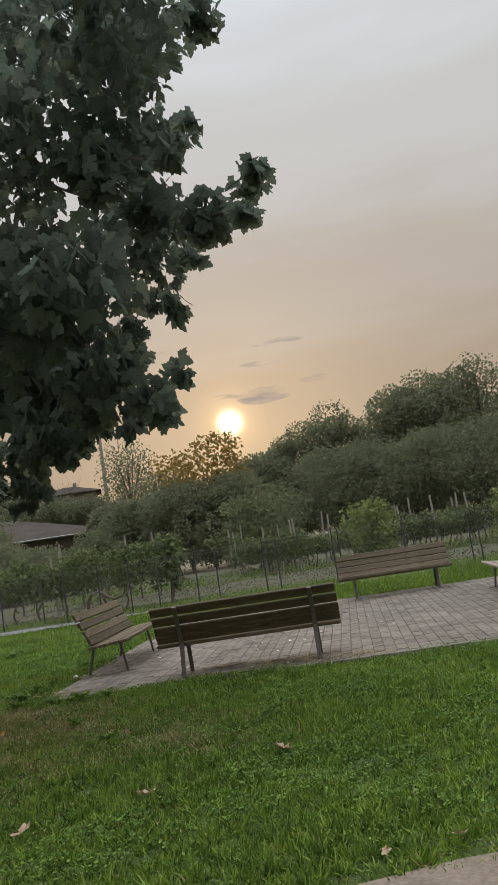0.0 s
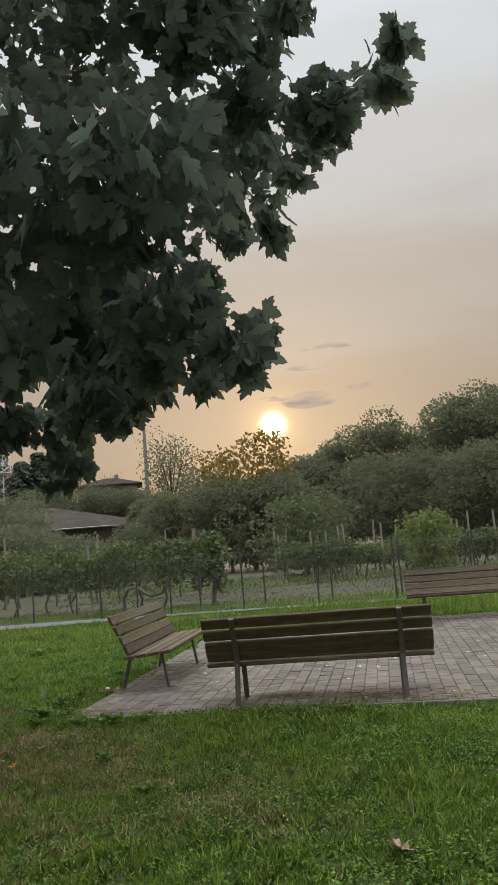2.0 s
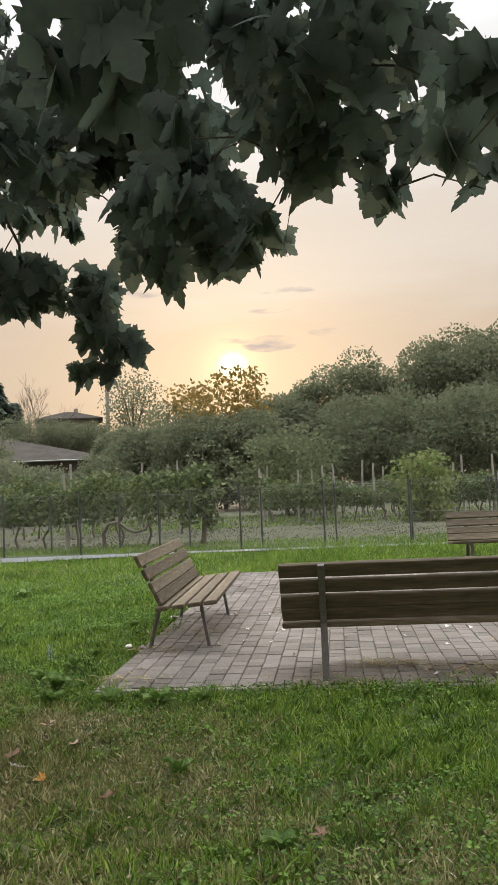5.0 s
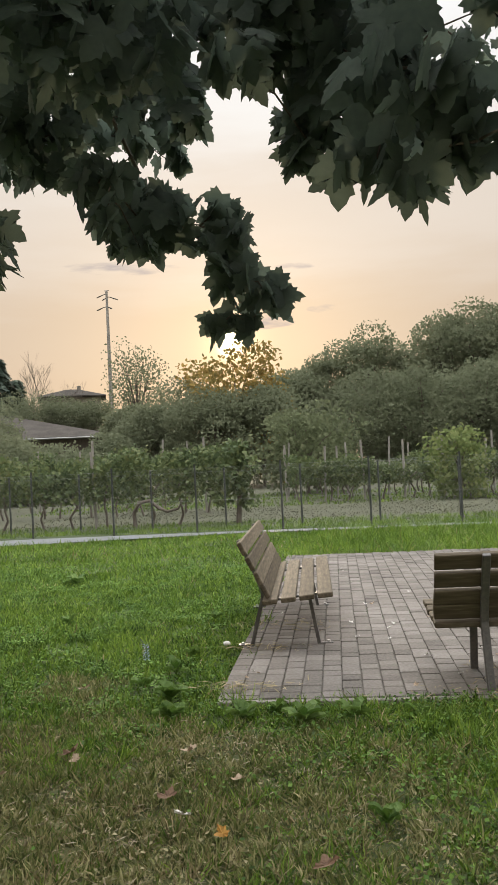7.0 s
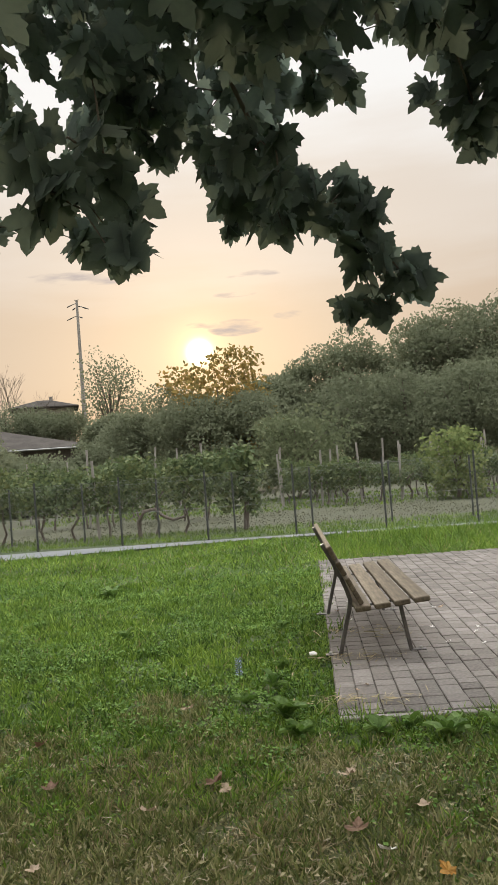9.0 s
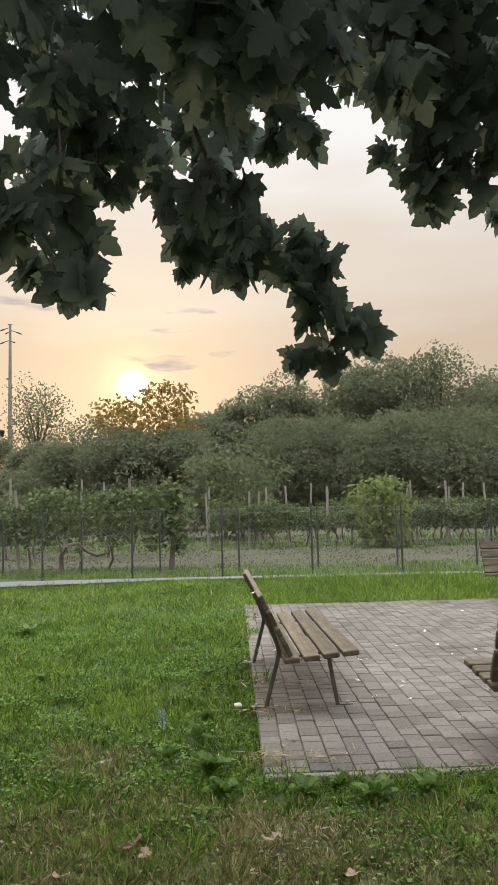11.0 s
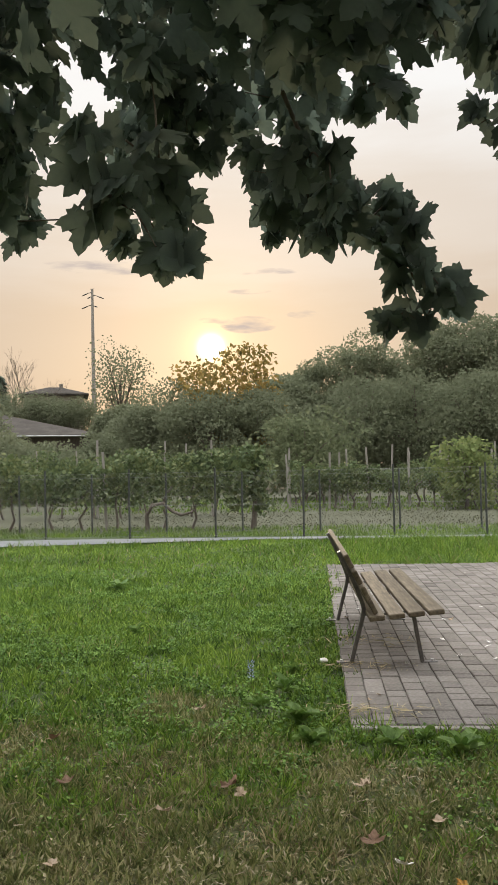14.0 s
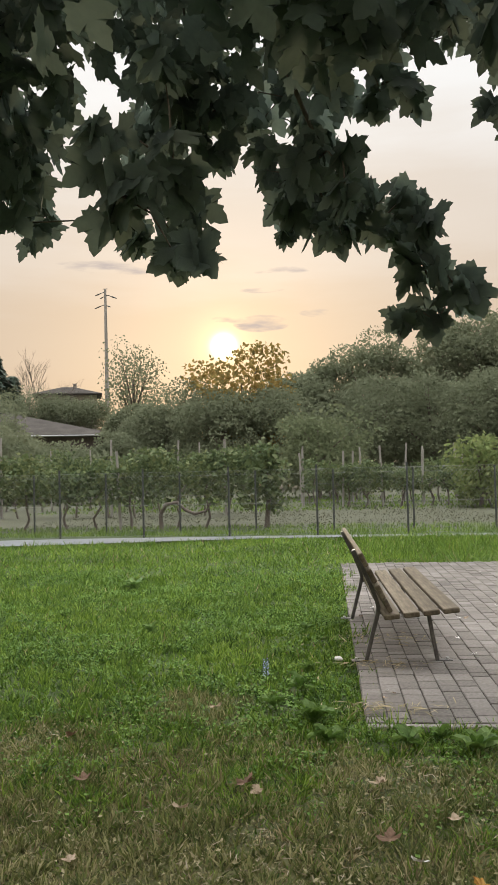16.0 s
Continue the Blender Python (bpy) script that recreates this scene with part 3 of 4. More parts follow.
def maple():
    t = thing("maple_tree", "broad maple with drooping branches of large dark leaves", "tree", Matrix.Translation(TRUNK))
    off = np.array(TRUNK)
    r = np.random.default_rng(11)
    me = fast_mesh("leaf", LEAF, LEAF_T)
    me.materials.append(M_MAPLE_ONE)
    part("trunk", tubes("trunk", [([(0, 0, -0.1), (0.02, 0.03, 0.5), (0.06, 0.05, 1.5), (0.15, 0.08, 2.6), (0.5, 0.2, 4.2), (0.9, 0.3, 6.5)], [0.30, 0.23, 0.2, 0.18, 0.13, 0.05], 14)]), M_BARK, t, "grey-brown bark")
    singles = 0
    for n, bough in enumerate(BOUGHS):
        # the limb arches over from the trunk and comes down into the bough's largest clump
        hub = Vector(max(bough, key=lambda c: c[3])[:3]) - TRUNK
        root = Vector((0.3, 0.1, 3.2 + 0.2 * n))
        crest = Vector((hub.x * 0.72, hub.y * 0.72, max(hub.z + 0.9, 4.6)))
        if bough not in (HANGING_SPRAY, LOW_SPRAY):
            part("limb", tubes("limb", [([root, root.lerp(crest, 0.5) + Vector((0, 0, 0.3)), crest, hub + Vector((0, 0, 0.25)), hub], [0.075, 0.05, 0.022, 0.009, 0.004], 7)]), M_BARK, t)
        grown = [hub]
        places, turns, sizes = [], [], []
        for c in bough:
            k = max(3, int((430 if c[3] < 0.2 else 760) * (c[3] + 0.03) ** 2))
            small = c[3] < 0.13
            high = c[2] > 3.4
            k = int(k * 1.7) if high else k
            q, rot = clump_leaves((c[0], c[1], c[2], max(0.03, c[3] - 0.045)), k, 1.1 if c[2] < 3.4 else 0.8, r)
            s = r.uniform(0.105, 0.16, k) if small else r.uniform(0.09, 0.14, k) if high else r.uniform(0.11, 0.18, k)
            if c[3] < 0.14 and c[2] < 2.7 and singles + k < 300:
                for a in range(k):
                    ob = new("leaf", me)
                    ob.parent = t
                    ob.matrix_basis = Matrix.Translation(Vector(q[a] - off)) @ Matrix(rot[a].tolist()).to_4x4() @ Matrix.Scale(s[a], 4)
                singles += k
            else:
                places.append(q), turns.append(rot), sizes.append(s)
            # a thin twig joins each clump to the nearest one before it
            tip = Vector(c[:3]) - TRUNK
            near = min(grown, key=lambda g: (g - tip).length + 0.8 * abs(g.z - tip.z))
            if 0.05 < (near - tip).length < 0.8:
                part("twig", tubes("twig", [([near, near.lerp(tip, 0.5) + Vector((0, 0, 0.04)), tip - Vector((0, 0, c[3] * 0.4))], [0.0055, 0.004, 0.002], 5)]), M_BARK, t)
            grown.append(tip)
        if not places:
            continue
        v, f = scatter(LEAF, LEAF_T, np.concatenate(places) - off, np.concatenate(turns), np.concatenate(sizes))
        part("bough_leaves", fast_mesh("bough_leaves", v, f), M_MAPLE, t)["kind"] = "stuff"
    # looser leaves inside the crown, round the trunk
    got = [clump_leaves(c, 240, 0.7, r) for c in INNER_CROWN]
    q, rot = np.concatenate([g[0] for g in got]), np.concatenate([g[1] for g in got])
    v, f = scatter(LEAF, LEAF_T, q - off, rot, r.uniform(0.11, 0.17, len(q)))
    crown = part("crown", fast_mesh("crown", v, f), M_MAPLE, t, "dense dark green leaves")
    crown["kind"] = "stuff"
    for c in INNER_CROWN:
        e = Vector(c[:3]) - TRUNK
        st = Vector((0.35, 0.14, max(3.0, e.z - 1.0)))
        part("limb", tubes("limb", [([st, st.lerp(e, 0.5) + Vector((0, 0, 0.4)), e + Vector((0, 0, 0.2))], [0.06, 0.04, 0.012], 7)]), M_BARK, t)


maple()

# ---- far trees ----


def far_tree(x, y, h, w, leaves, mat, label, seed, base=0.12, name="tree", size=(0.22, 0.42), lobes=11, sparse=1.0, cat="tree", dome=False):
    t = thing(name, label, cat, Matrix.Translation((x, y, -0.03)))
    r = np.random.default_rng(seed)
    cs, rs = [], []
    for i in range(lobes):
        a = i * 2.4 + r.uniform(0, 1)
        zz = base + (1 - base) * (0.08 + 0.80 * (i + 0.5) / lobes)
        reach = w * 0.5 * math.sqrt(max(0.05, 1 - ((zz - 0.45) / 0.62) ** 2)) * r.uniform(0.35, 0.75)
        cs.append((math.cos(a) * reach, math.sin(a) * reach, zz * h))
        rs.append(np.array((w * 0.27, w * 0.27, h * 0.15)) * r.uniform(0.7, 1.2))
    per = leaves // lobes
    P = np.concatenate([np.array(c) + ball(per, r) ** 1 * q for c, q in zip(cs, rs)])
    if dome:
        cs, rs = [], []
        for i in range(lobes):
            a, up = i * 2.4 + r.uniform(0, 1), r.uniform(-0.75, 1.0)
            out = math.sqrt(1 - up * up) * w * 0.36 * r.uniform(0.7, 1.1)
            cs.append((math.cos(a) * out, math.sin(a) * out, h * (0.52 + 0.40 * up)))
            rs.append(np.array((1, 1, 0.8)) * w * r.uniform(0.15, 0.27))
        d = [ball(per, r) for _ in cs]
        d = [q / (np.linalg.norm(q, axis=1, keepdims=True) + 1e-6) * r.uniform(0.25, 1.0, (per, 1)) ** 0.4 for q in d]
        P = np.concatenate([np.array(c) + q * k for c, q, k in zip(cs, d, rs)])
        P[:, 2] *= h / np.quantile(P[:, 2], 0.998)
    P = P[P[:, 2] > 0.15]
    s = r.uniform(*size, len(P))
    tip = r.normal(size=(len(P), 3)) + np.array((0, 0, -0.3))
    shape, tris = (CHIP, CHIP_T) if leaves > 5500 else (FLAKE, FLAKE_T)
    v, f = scatter(shape, tris, P, frames_from(tip, r.normal(size=(len(P), 3)) + np.array((0, 0, 0.8))), s)
    c = part("crown", fast_mesh("crown", v, f), mat, t)
    c["kind"] = "stuff"
    rad = 0.012 * h + 0.04
    part("trunk", tubes("trunk", [([(0, 0, 0), (0.05, 0, h * 0.3), (0, 0.1, h * 0.75)], [rad, rad * 0.8, rad * 0.25], 7)]), M_BARK, t)
    for cc in cs[:: max(1, int(2 * sparse))]:
        top = Vector(cc)
        st = Vector((0.03, 0, max(0.3, cc[2] * 0.55)))
        part("limb", tubes("limb", [([st, st.lerp(top, 0.55) + Vector((0, 0, 0.1)), top], [rad * 0.45, rad * 0.3, rad * 0.1], 5)]), M_BARK, t)
    return t


def bearing(az, dist):
    return -3.8 + math.sin(radians(az)) * dist, 3.9 + math.cos(radians(az)) * dist


def height(el, dist):
    return 1.38 + math.tan(radians(el)) * dist


# az, el of the top, distance, width, kind
TREES = [(-8.6, 9.15, 44, 7.5, "b"), (-12.2, 6.5, 46, 6, "w"), (-4.5, 6.7, 50, 6, "w"), (-2.2, 7.6, 53, 4.2, "w"), (0.9, 9.5, 52, 5.6, "w"),
         (3.6, 7.7, 54, 6, "w"), (6.8, 9.9, 55, 6, "w"), (9.6, 10.4, 55, 7.5, "w"), (12.8, 10.9, 54, 8, "w"), (16.6, 8.8, 56, 8, "w"), (20.0, 9.5, 55, 9, "w"),
         (24.5, 10.5, 54, 9, "w"), (29, 10.5, 54, 10, "w"), (-3.0, 4.2, 31, 4.6, "l"), (-6.6, 5.6, 42, 6, "w"), (-10.2, 5.6, 41, 5.5, "w"), (1.6, 6.3, 46, 7, "w"),
         (5.2, 6.4, 45, 7, "w"), (9.4, 6.6, 44, 7, "w"), (13.5, 6.6, 43, 7, "w"), (18, 6.5, 44, 8, "w"), (23, 6.5, 44, 8, "w"), (-14.5, 4.6, 45, 5, "w"),
         (-16.4, 4.6, 50, 3.6, "w"), (-28.5, 5.5, 46, 7, "w"), (-33, 6.5, 46, 8, "w"), (-38, 7, 46, 8, "w"), (-24.2, 5.8, 106, 10, "w"), (-21.8, 5.45, 106, 8, "w"), (-19.8, 5.2, 106, 8, "w"), (-27.4, 5.6, 106, 11, "w"), (-25.4, 2.5, 40, 4.5, "w"), (-22.0, 1.9, 35, 4.5, "w"), (-17.6, 2.6, 42, 3.0, "w"), (-27.5, 3.0, 34, 4.5, "w"), (-31.5, 3.2, 34, 5.5, "w")]


def build_trees():
    for i, (az, el, d, w, k) in enumerate(TREES):
        x, y = bearing(az, d)
        h = height(el, d)
        if k == "l":
            far_tree(x, y, h, w, 5200, M_DULL, "dull green shrubby tree at the vineyard edge", 40 + i, 0.02, size=(0.10, 0.24), lobes=24)
        elif k == "b":
            far_tree(x, y, h, w, 5200, M_BACKLIT, "leafy tree coloured orange for the low sun shining through it", 40 + i, 0.05, size=(0.16, 0.34))
        else:
            far_tree(x, y, h, w * 1.15, 15000 if -29 < az < 19 else 6000, M_WOODS, "dense dusky woodland tree", 40 + i, 0.0, size=(0.14, 0.30) if d > 48 else (0.09, 0.23), lobes=34, dome=True)
    x, y = bearing(-16.6, 108)
    far_tree(x, y, height(9.0, 108), 10.5, 3400, M_WOODS, "thin airy tree with sparse leaves", 90, 0.35, size=(0.26, 0.46), lobes=26, sparse=0.5)


build_trees()

# ---- conifers and bare trees ----


def conifer(x, y, h, w, seed):
    t = thing("conifer", "dark pointed conifer behind the house", "tree", Matrix.Translation((x, y, -0.03)))
    r = np.random.default_rng(seed)
    n = 6000
    z = r.uniform(0.06, 1, n) ** 0.8
    a = r.uniform(0, 2 * np.pi, n)
    lobe = 0.75 + 0.35 * np.sin(a * 3 + seed) * np.sin(z * 17 + a * 2) + 0.2 * np.sin(z * 41 + a * 5)
    rad = (1.04 - z) ** 0.85 * w * 0.5 * r.uniform(0.1, 1, n) ** 0.5 * lobe
    P = np.stack((np.cos(a) * rad, np.sin(a) * rad, z * h), 1)
    tip = np.stack((np.cos(a), np.sin(a), np.full(n, -0.35)), 1)
    v, f = scatter(FLAKE * np.array((0.6, 1, 1)), FLAKE_T, P, frames_from(tip, r.normal(size=(n, 3)) * 0.3 + np.array((0, 0, 1))), r.uniform(0.5, 1.1, n))
    c = part("crown", fast_mesh("crown", v, f), M_CONIFER, t)
    c["kind"] = "stuff"
    part("trunk", tubes("trunk", [([(0, 0, 0), (0, 0, h * 0.98)], [0.16, 0.02], 7)]), M_BARK, t)


def bare_tree(x, y, h, spread, seed, depth=4):
    t = thing("bare_tree", "leafless tree with fine upright branches", "tree", Matrix.Translation((x, y, -0.03)))
    r = random.Random(seed)
    segs = []

    def grow(p, d, length, rad, level):
        q = p + d * length
        segs.append(([p, p.lerp(q, 0.5) + Vector((r.uniform(-1, 1), r.uniform(-1, 1), 0)) * length * 0.05, q], [rad, rad * 0.8, rad * 0.6], 4))
        if level:
            for _ in range(3):
                e = (d + Vector((r.uniform(-1, 1), r.uniform(-1, 1), r.uniform(-0.1, 0.5))) * spread).normalized()
                grow(p.lerp(q, r.uniform(0.6, 1)), e, length * r.uniform(0.55, 0.75), rad * 0.55, level - 1)

    grow(Vector((0, 0, 0)), Vector((0, 0, 1)), h * 0.42, 0.009 * h, depth)
    part("trunk", tubes("trunk", segs[:1]), M_BARK, t)
    part("twig_crown", tubes("twig_crown", segs[1:]), M_BARK, t)["kind"] = "stuff"


for az, el, d, w, s in ((-26.4, 8.2, 118, 11.0, 1), (-29.5, 8.6, 120, 13.0, 2), (-27.7, 7.6, 116, 12.0, 3), (-25.2, 6.7, 119, 8.0, 5)):
    conifer(*bearing(az, d), height(el, d), w, s)
bare_tree(*bearing(-23.7, 112), height(8.6, 112) * 0.98, 0.42, 4, 5)
bare_tree(*bearing(-21.8, 112), height(6.9, 112), 0.8, 9, 4)

# ---- house, shed, pole ----


def window_part(parent, x, y, z, w, h):
    win = part("window", box_bm(w, 0.06, h, (x, y - 0.012, z), 0.01), M_SHEET, parent, "plain framed window")
    part("pane", box_bm(w - 0.16, 0.02, h - 0.16, (x, y - 0.05, z)), M_GLASS, win, "dark glass")


def hip_roof(t, w, d, eave, ridge, mat, label):
    o = 0.8
    bm = bmesh.new()
    b = [bm.verts.new(v) for v in ((-w / 2 - o, -d / 2 - o, eave - 0.05), (w / 2 + o, -d / 2 - o, eave - 0.05), (w / 2 + o, d / 2 + o, eave - 0.05), (-w / 2 - o, d / 2 + o, eave - 0.05))]
    c = [bm.verts.new(v.co + Vector((0, 0, 0.18))) for v in b]
    r1, r2 = bm.verts.new((-w / 2 + d / 2, 0, ridge)), bm.verts.new((w / 2 - d / 2, 0, ridge))
    bm.faces.new(b[::-1])
    for i in range(4):
        bm.faces.new((b[i], b[(i + 1) % 4], c[(i + 1) % 4], c[i]))
    bm.faces.new((c[0], c[1], r2, r1)), bm.faces.new((c[1], c[2], r2)), bm.faces.new((c[2], c[3], r1, r2)), bm.faces.new((c[3], c[0], r1))
    part("roof", bm, mat, t, label)


def house(x, y, rz, w, d, eave, ridge):
    t = thing("house", "plastered house with a low tiled hip roof", "house", pose(x, y, -0.03, 0, 0, rz))
    part("wall", box_bm(w, d, eave, (0, 0, eave / 2)), M_WALL, t, "warm plaster")
    hip_roof(t, w, d, eave, ridge, M_ROOF, "brown tiles with a wide eave")
    part("chimney", box_bm(0.6, 0.5, 1.1, (w * 0.12, 0.3, ridge), 0.03), M_WALL, t)
    for k in range(3):
        window_part(t, -w / 3 + k * w / 3, -d / 2, eave - 1.4, 1.1, 1.3)
        window_part(t, -w / 3 + k * w / 3, -d / 2, eave - 4.3, 1.1, 1.3)


def shed(x, y, rz, w, d, eave, ridge):
    t = thing("shed", "long low farm building with a grey-brown hipped roof", "shed", pose(x, y, -0.03, 0, 0, rz))
    part("wall", box_bm(w, d, eave, (0, 0, eave / 2)), M_BOARDS, t, "dark weathered boards")
    hip_roof(t, w, d, eave, ridge, M_ROOF, "weathered grey-brown tiles")
    part("gutter", tubes("gutter", [([(-w / 2 - 0.8, -d / 2 - 0.86, eave), (w / 2 + 0.8, -d / 2 - 0.86, eave)], [0.09, 0.09], 8)]), M_WIRE, t, "pale metal gutter")
    part("ridge_cap", box_bm(w - d, 0.4, 0.12, (0, 0, ridge + 0.03), 0.03), M_SHEET, t)
    for k in range(5):
        window_part(t, -w / 2 + (k + 0.5) * w / 5, -d / 2, eave * 0.6, 1.6, 1.1)


M_BOARDS = material("weathered_boards", [(0.05, 0.045, 0.04), (0.08, 0.07, 0.06), (0.115, 0.10, 0.085)], 0.8, 9, 0.9, 0.2, stretch=(1, 1, 0.2))
hx, hy = bearing(-21.3, 124)
house(hx, hy, 20, 8.8, 7, 12.8, 14.3)
shed(-53.2, 87.0, 22, 40.0, 22.0, 4.95, 8.2)


def lattice_tower(x, y, base, h, w):
    """A white truss mast with a platform."""
    t = thing("lattice_tower", "white steel lattice tower behind the shed", "tower", Matrix.Translation((x, y, -0.03)))
    corners = [(-w / 2, -w / 2), (w / 2, -w / 2), (w / 2, w / 2), (-w / 2, w / 2)]
    for cx, cy in corners:
        part("upright", tubes("upright", [([(cx, cy, 0), (cx, cy, base + h)], [0.05, 0.05], 6)]), M_WHITE, t)
    n = 5
    for k in range(n):
        z0, z1 = base + h * k / n, base + h * (k + 1) / n
        for a in range(4):
            p, q = corners[a], corners[(a + 1) % 4]
            part("brace", tubes("brace", [([(*p, z0), (*q, z1)], [0.03, 0.03], 5), ([(*q, z0), (*p, z1)], [0.03, 0.03], 5), ([(*p, z0), (*q, z0)], [0.035, 0.035], 5)]), M_WHITE, t)
    part("platform", box_bm(w + 0.5, w + 0.5, 0.08, (0, 0, base + h * 0.6), 0.02), M_WHITE, t)


M_WHITE = material("white_painted_steel", [(0.62, 0.62, 0.6), (0.72, 0.72, 0.7), (0.8, 0.8, 0.78)], 2, 30, 0.5, 0)
lattice_tower(-60.1, 104.8, 11.0, 6.8, 2.2)


def utility_pole(x, y, h):
    t = thing("utility_pole", "tall grey power pole with angled crossarms and insulators", "pole", Matrix.Translation((x, y, -0.03)))
    part("pole", tubes("pole", [([(0, 0, 0), (0, 0, h)], [0.42, 0.18], 12)]), M_STAKE, t)
    part("cap", tubes("cap", [([(-0.35, 0, h), (0.35, 0, h)], [0.05, 0.05], 6)]), M_POST, t)
    # arms slope down and outward, each carrying a string of insulators
    for z, side, reach, drop in ((h - 0.5, -1, 1.65, 0.5), (h - 0.95, 1, 1.85, 0.65), (h - 1.15, -1, 0.8, 0.35), (h - 2.5, -1, 1.75, 0.55), (h - 2.6, 1, 0.8, 0.3)):
        arm = part("crossarm", tubes("crossarm", [([(0, 0, z), (side * reach * 0.45, 0, z - drop * 0.3)], [0.07, 0.05], 6)]), M_POST, t)
        part("insulator", tubes("insulator", [([(side * reach * 0.4, 0, z - drop * 0.3), (side * reach * 0.7, 0, z - drop * 0.65), (side * reach, 0, z - drop)], [0.06, 0.11, 0.06], 8)]), M_POST, arm)


px, py = bearing(-18.5, 122)
utility_pole(px, py, height(13.0, 122))

# ---- fence ----


def fence(x0, x1, y0, slope, step, h, label, cell=0.075):
    t = thing("fence", label, "fence", Matrix.Translation((x0, y0, -0.03)))
    n = int((x1 - x0) / step) + 1
    for i in range(n):
        p = part("post", tubes("post", [([(0, 0, 0), (0, 0, h + 0.08)], [0.021, 0.020], 7)]), M_POST, t)
        p.location = (i * step, i * step * slope, 0)
    L = (n - 1) * step
    for z in (0.06, h * 0.5, h):
        part("tension_wire", tubes("tension_wire", [([(0, -0.028, z), (L, L * slope - 0.028, z)], [0.0018, 0.0018], 4)]), M_WIRE, t)
    if not cell:
        return
    A = []
    k = -h
    while k < L:
        for s in (0, 1):
            a, b = max(k, 0), min(k + h, L)
            if b > a:
                za, zb = (a - k, b - k) if s == 0 else (h - (a - k), h - (b - k))
                A.append(([(a, a * slope - 0.03, za), (b, b * slope - 0.03, zb)], [0.0010, 0.0010], 3))
        k += cell
    part("wire_mesh", tubes("wire_mesh", A), M_WIRE, t, "thin diamond wire netting")["kind"] = "stuff"


fence(-4.64 - 1.715 * 9, 12, 18.72 - 0.02 * 1.715 * 9, 0.02, 1.715, 1.30, "chain-link fence on dark posts along the lane")
fence(-4.36 - 1.62 * 6, 10, 19.75, 0.01, 1.62, 1.2, "second wire fence on thin dark posts at the vineyard", 0)

# ---- vineyard ----


def vine_row(x0, x1, y, top, low, seed, post_h, leaf_n, label, mat, thick=0.35, post_step=3.2):
    t = thing("vine_row", label, "grapevine", Matrix.Translation((x0, y, -0.03)), "vineyard rows")
    r = np.random.default_rng(seed)
    L = x1 - x0
    n = int(leaf_n * 1.7 * L)
    P = np.stack((r.uniform(0, L, n), r.normal(0, thick * 0.5, n), r.uniform(0, 1, n)), 1)
    edge = np.array([noise.noise(Vector((p[0] * 0.9, seed * 3.1, 0))) for p in P])
    gap = np.array([noise.noise(Vector((p[0] * 1.6, seed * 7.7, p[2] * 1.5))) for p in P])
    P[:, 2] = low + (top - low) * (P[:, 2] ** 0.8) * (1 + 0.38 * edge) + 0.06 * r.normal(size=n) - 0.15 * (edge < -0.2) * P[:, 2]
    P = P[gap > -0.28]
    tip = r.normal(size=(len(P), 3)) * np.array((1, 1, 0.6)) + np.array((0, 0, -0.7))
    v, f = scatter(CHIP * np.array((1.25, 1, 1)), CHIP_T, P, frames_from(tip, r.normal(size=(len(P), 3)) + np.array((0, -0.5, 0.6))), r.uniform(0.055, 0.125, len(P)))
    part("foliage", fast_mesh("foliage", v, f), mat, t)["kind"] = "stuff"
    for i in range(int(L / post_step) + 1):
        lean = r.uniform(-0.05, 0.05)
        h = post_h * r.uniform(0.9, 1.06)
        part("stake", tubes("stake", [([(i * post_step, 0.02, 0), (i * post_step + lean * h, 0.02, h)], [0.04, 0.034], 6)]), M_STAKE, t, "grey wooden stake")
    for i in range(int(L / 0.85)):
        x = (i + r.uniform(0.2, 0.8)) * 0.85
        h = low + 0.15
        k = r.uniform(-0.12, 0.12, 4)
        part("vine_trunk", tubes("vine_trunk", [([(x, 0, 0), (x + k[0], 0.03, h * 0.35), (x + k[1], -0.03, h * 0.7), (x + k[2], 0.02, h), (x + k[3] * 3, 0, h + 0.25)], [0.035, 0.028, 0.025, 0.022, 0.015], 5)]), M_BARK, t)
    for z in (0.75, 1.2):
        part("trellis_wire", tubes("trellis_wire", [([(0, 0, z), (L, 0, z)], [0.004, 0.004], 4)]), M_WIRE, t)


vine_row(-22, -6.3, 20.7, 1.66, 0.6, 1, 1.75, 640, "grapevine row with bare trunks behind the fence", M_VINE)
vine_row(-24, -6.6, 24.9, 1.8, 0.6, 2, 2.25, 480, "grapevine row on tall grey stakes", M_VINE, post_step=3.3)
for k, yy in enumerate((28.4, 30.6, 32.8)):
    vine_row(-5.6 - 0.2 * k, 17, yy, 1.36 + 0.03 * k, 0.5, 5 + k, 1.95, 640 - 150 * k, "low green grapevine row across the field", M_VINE, post_step=1.25 + 0.5 * k)
for k, yy in enumerate((28.6, 32.5)):
    vine_row(-27, -9, yy, 1.8, 0.5, 11 + k, 2.3, 240, "grapevine row on tall grey stakes", M_VINE, post_step=4.3)


def arched_vine():
    t = thing("old_vine", "old vine trunk bent over in an arch", "grapevine", Matrix.Translation((-8.15, 20.35, -0.03)))
    part("trunk", tubes("trunk", [([(0, 0, 0), (-0.02, 0, 0.35), (0.1, 0, 0.58), (0.35, 0, 0.62), (0.55, 0, 0.45), (0.75, 0, 0.36), (1.0, 0, 0.42), (1.1, 0, 0.6)], [0.05, 0.045, 0.045, 0.04, 0.04, 0.035, 0.03, 0.02], 7)]), M_BARK, t)


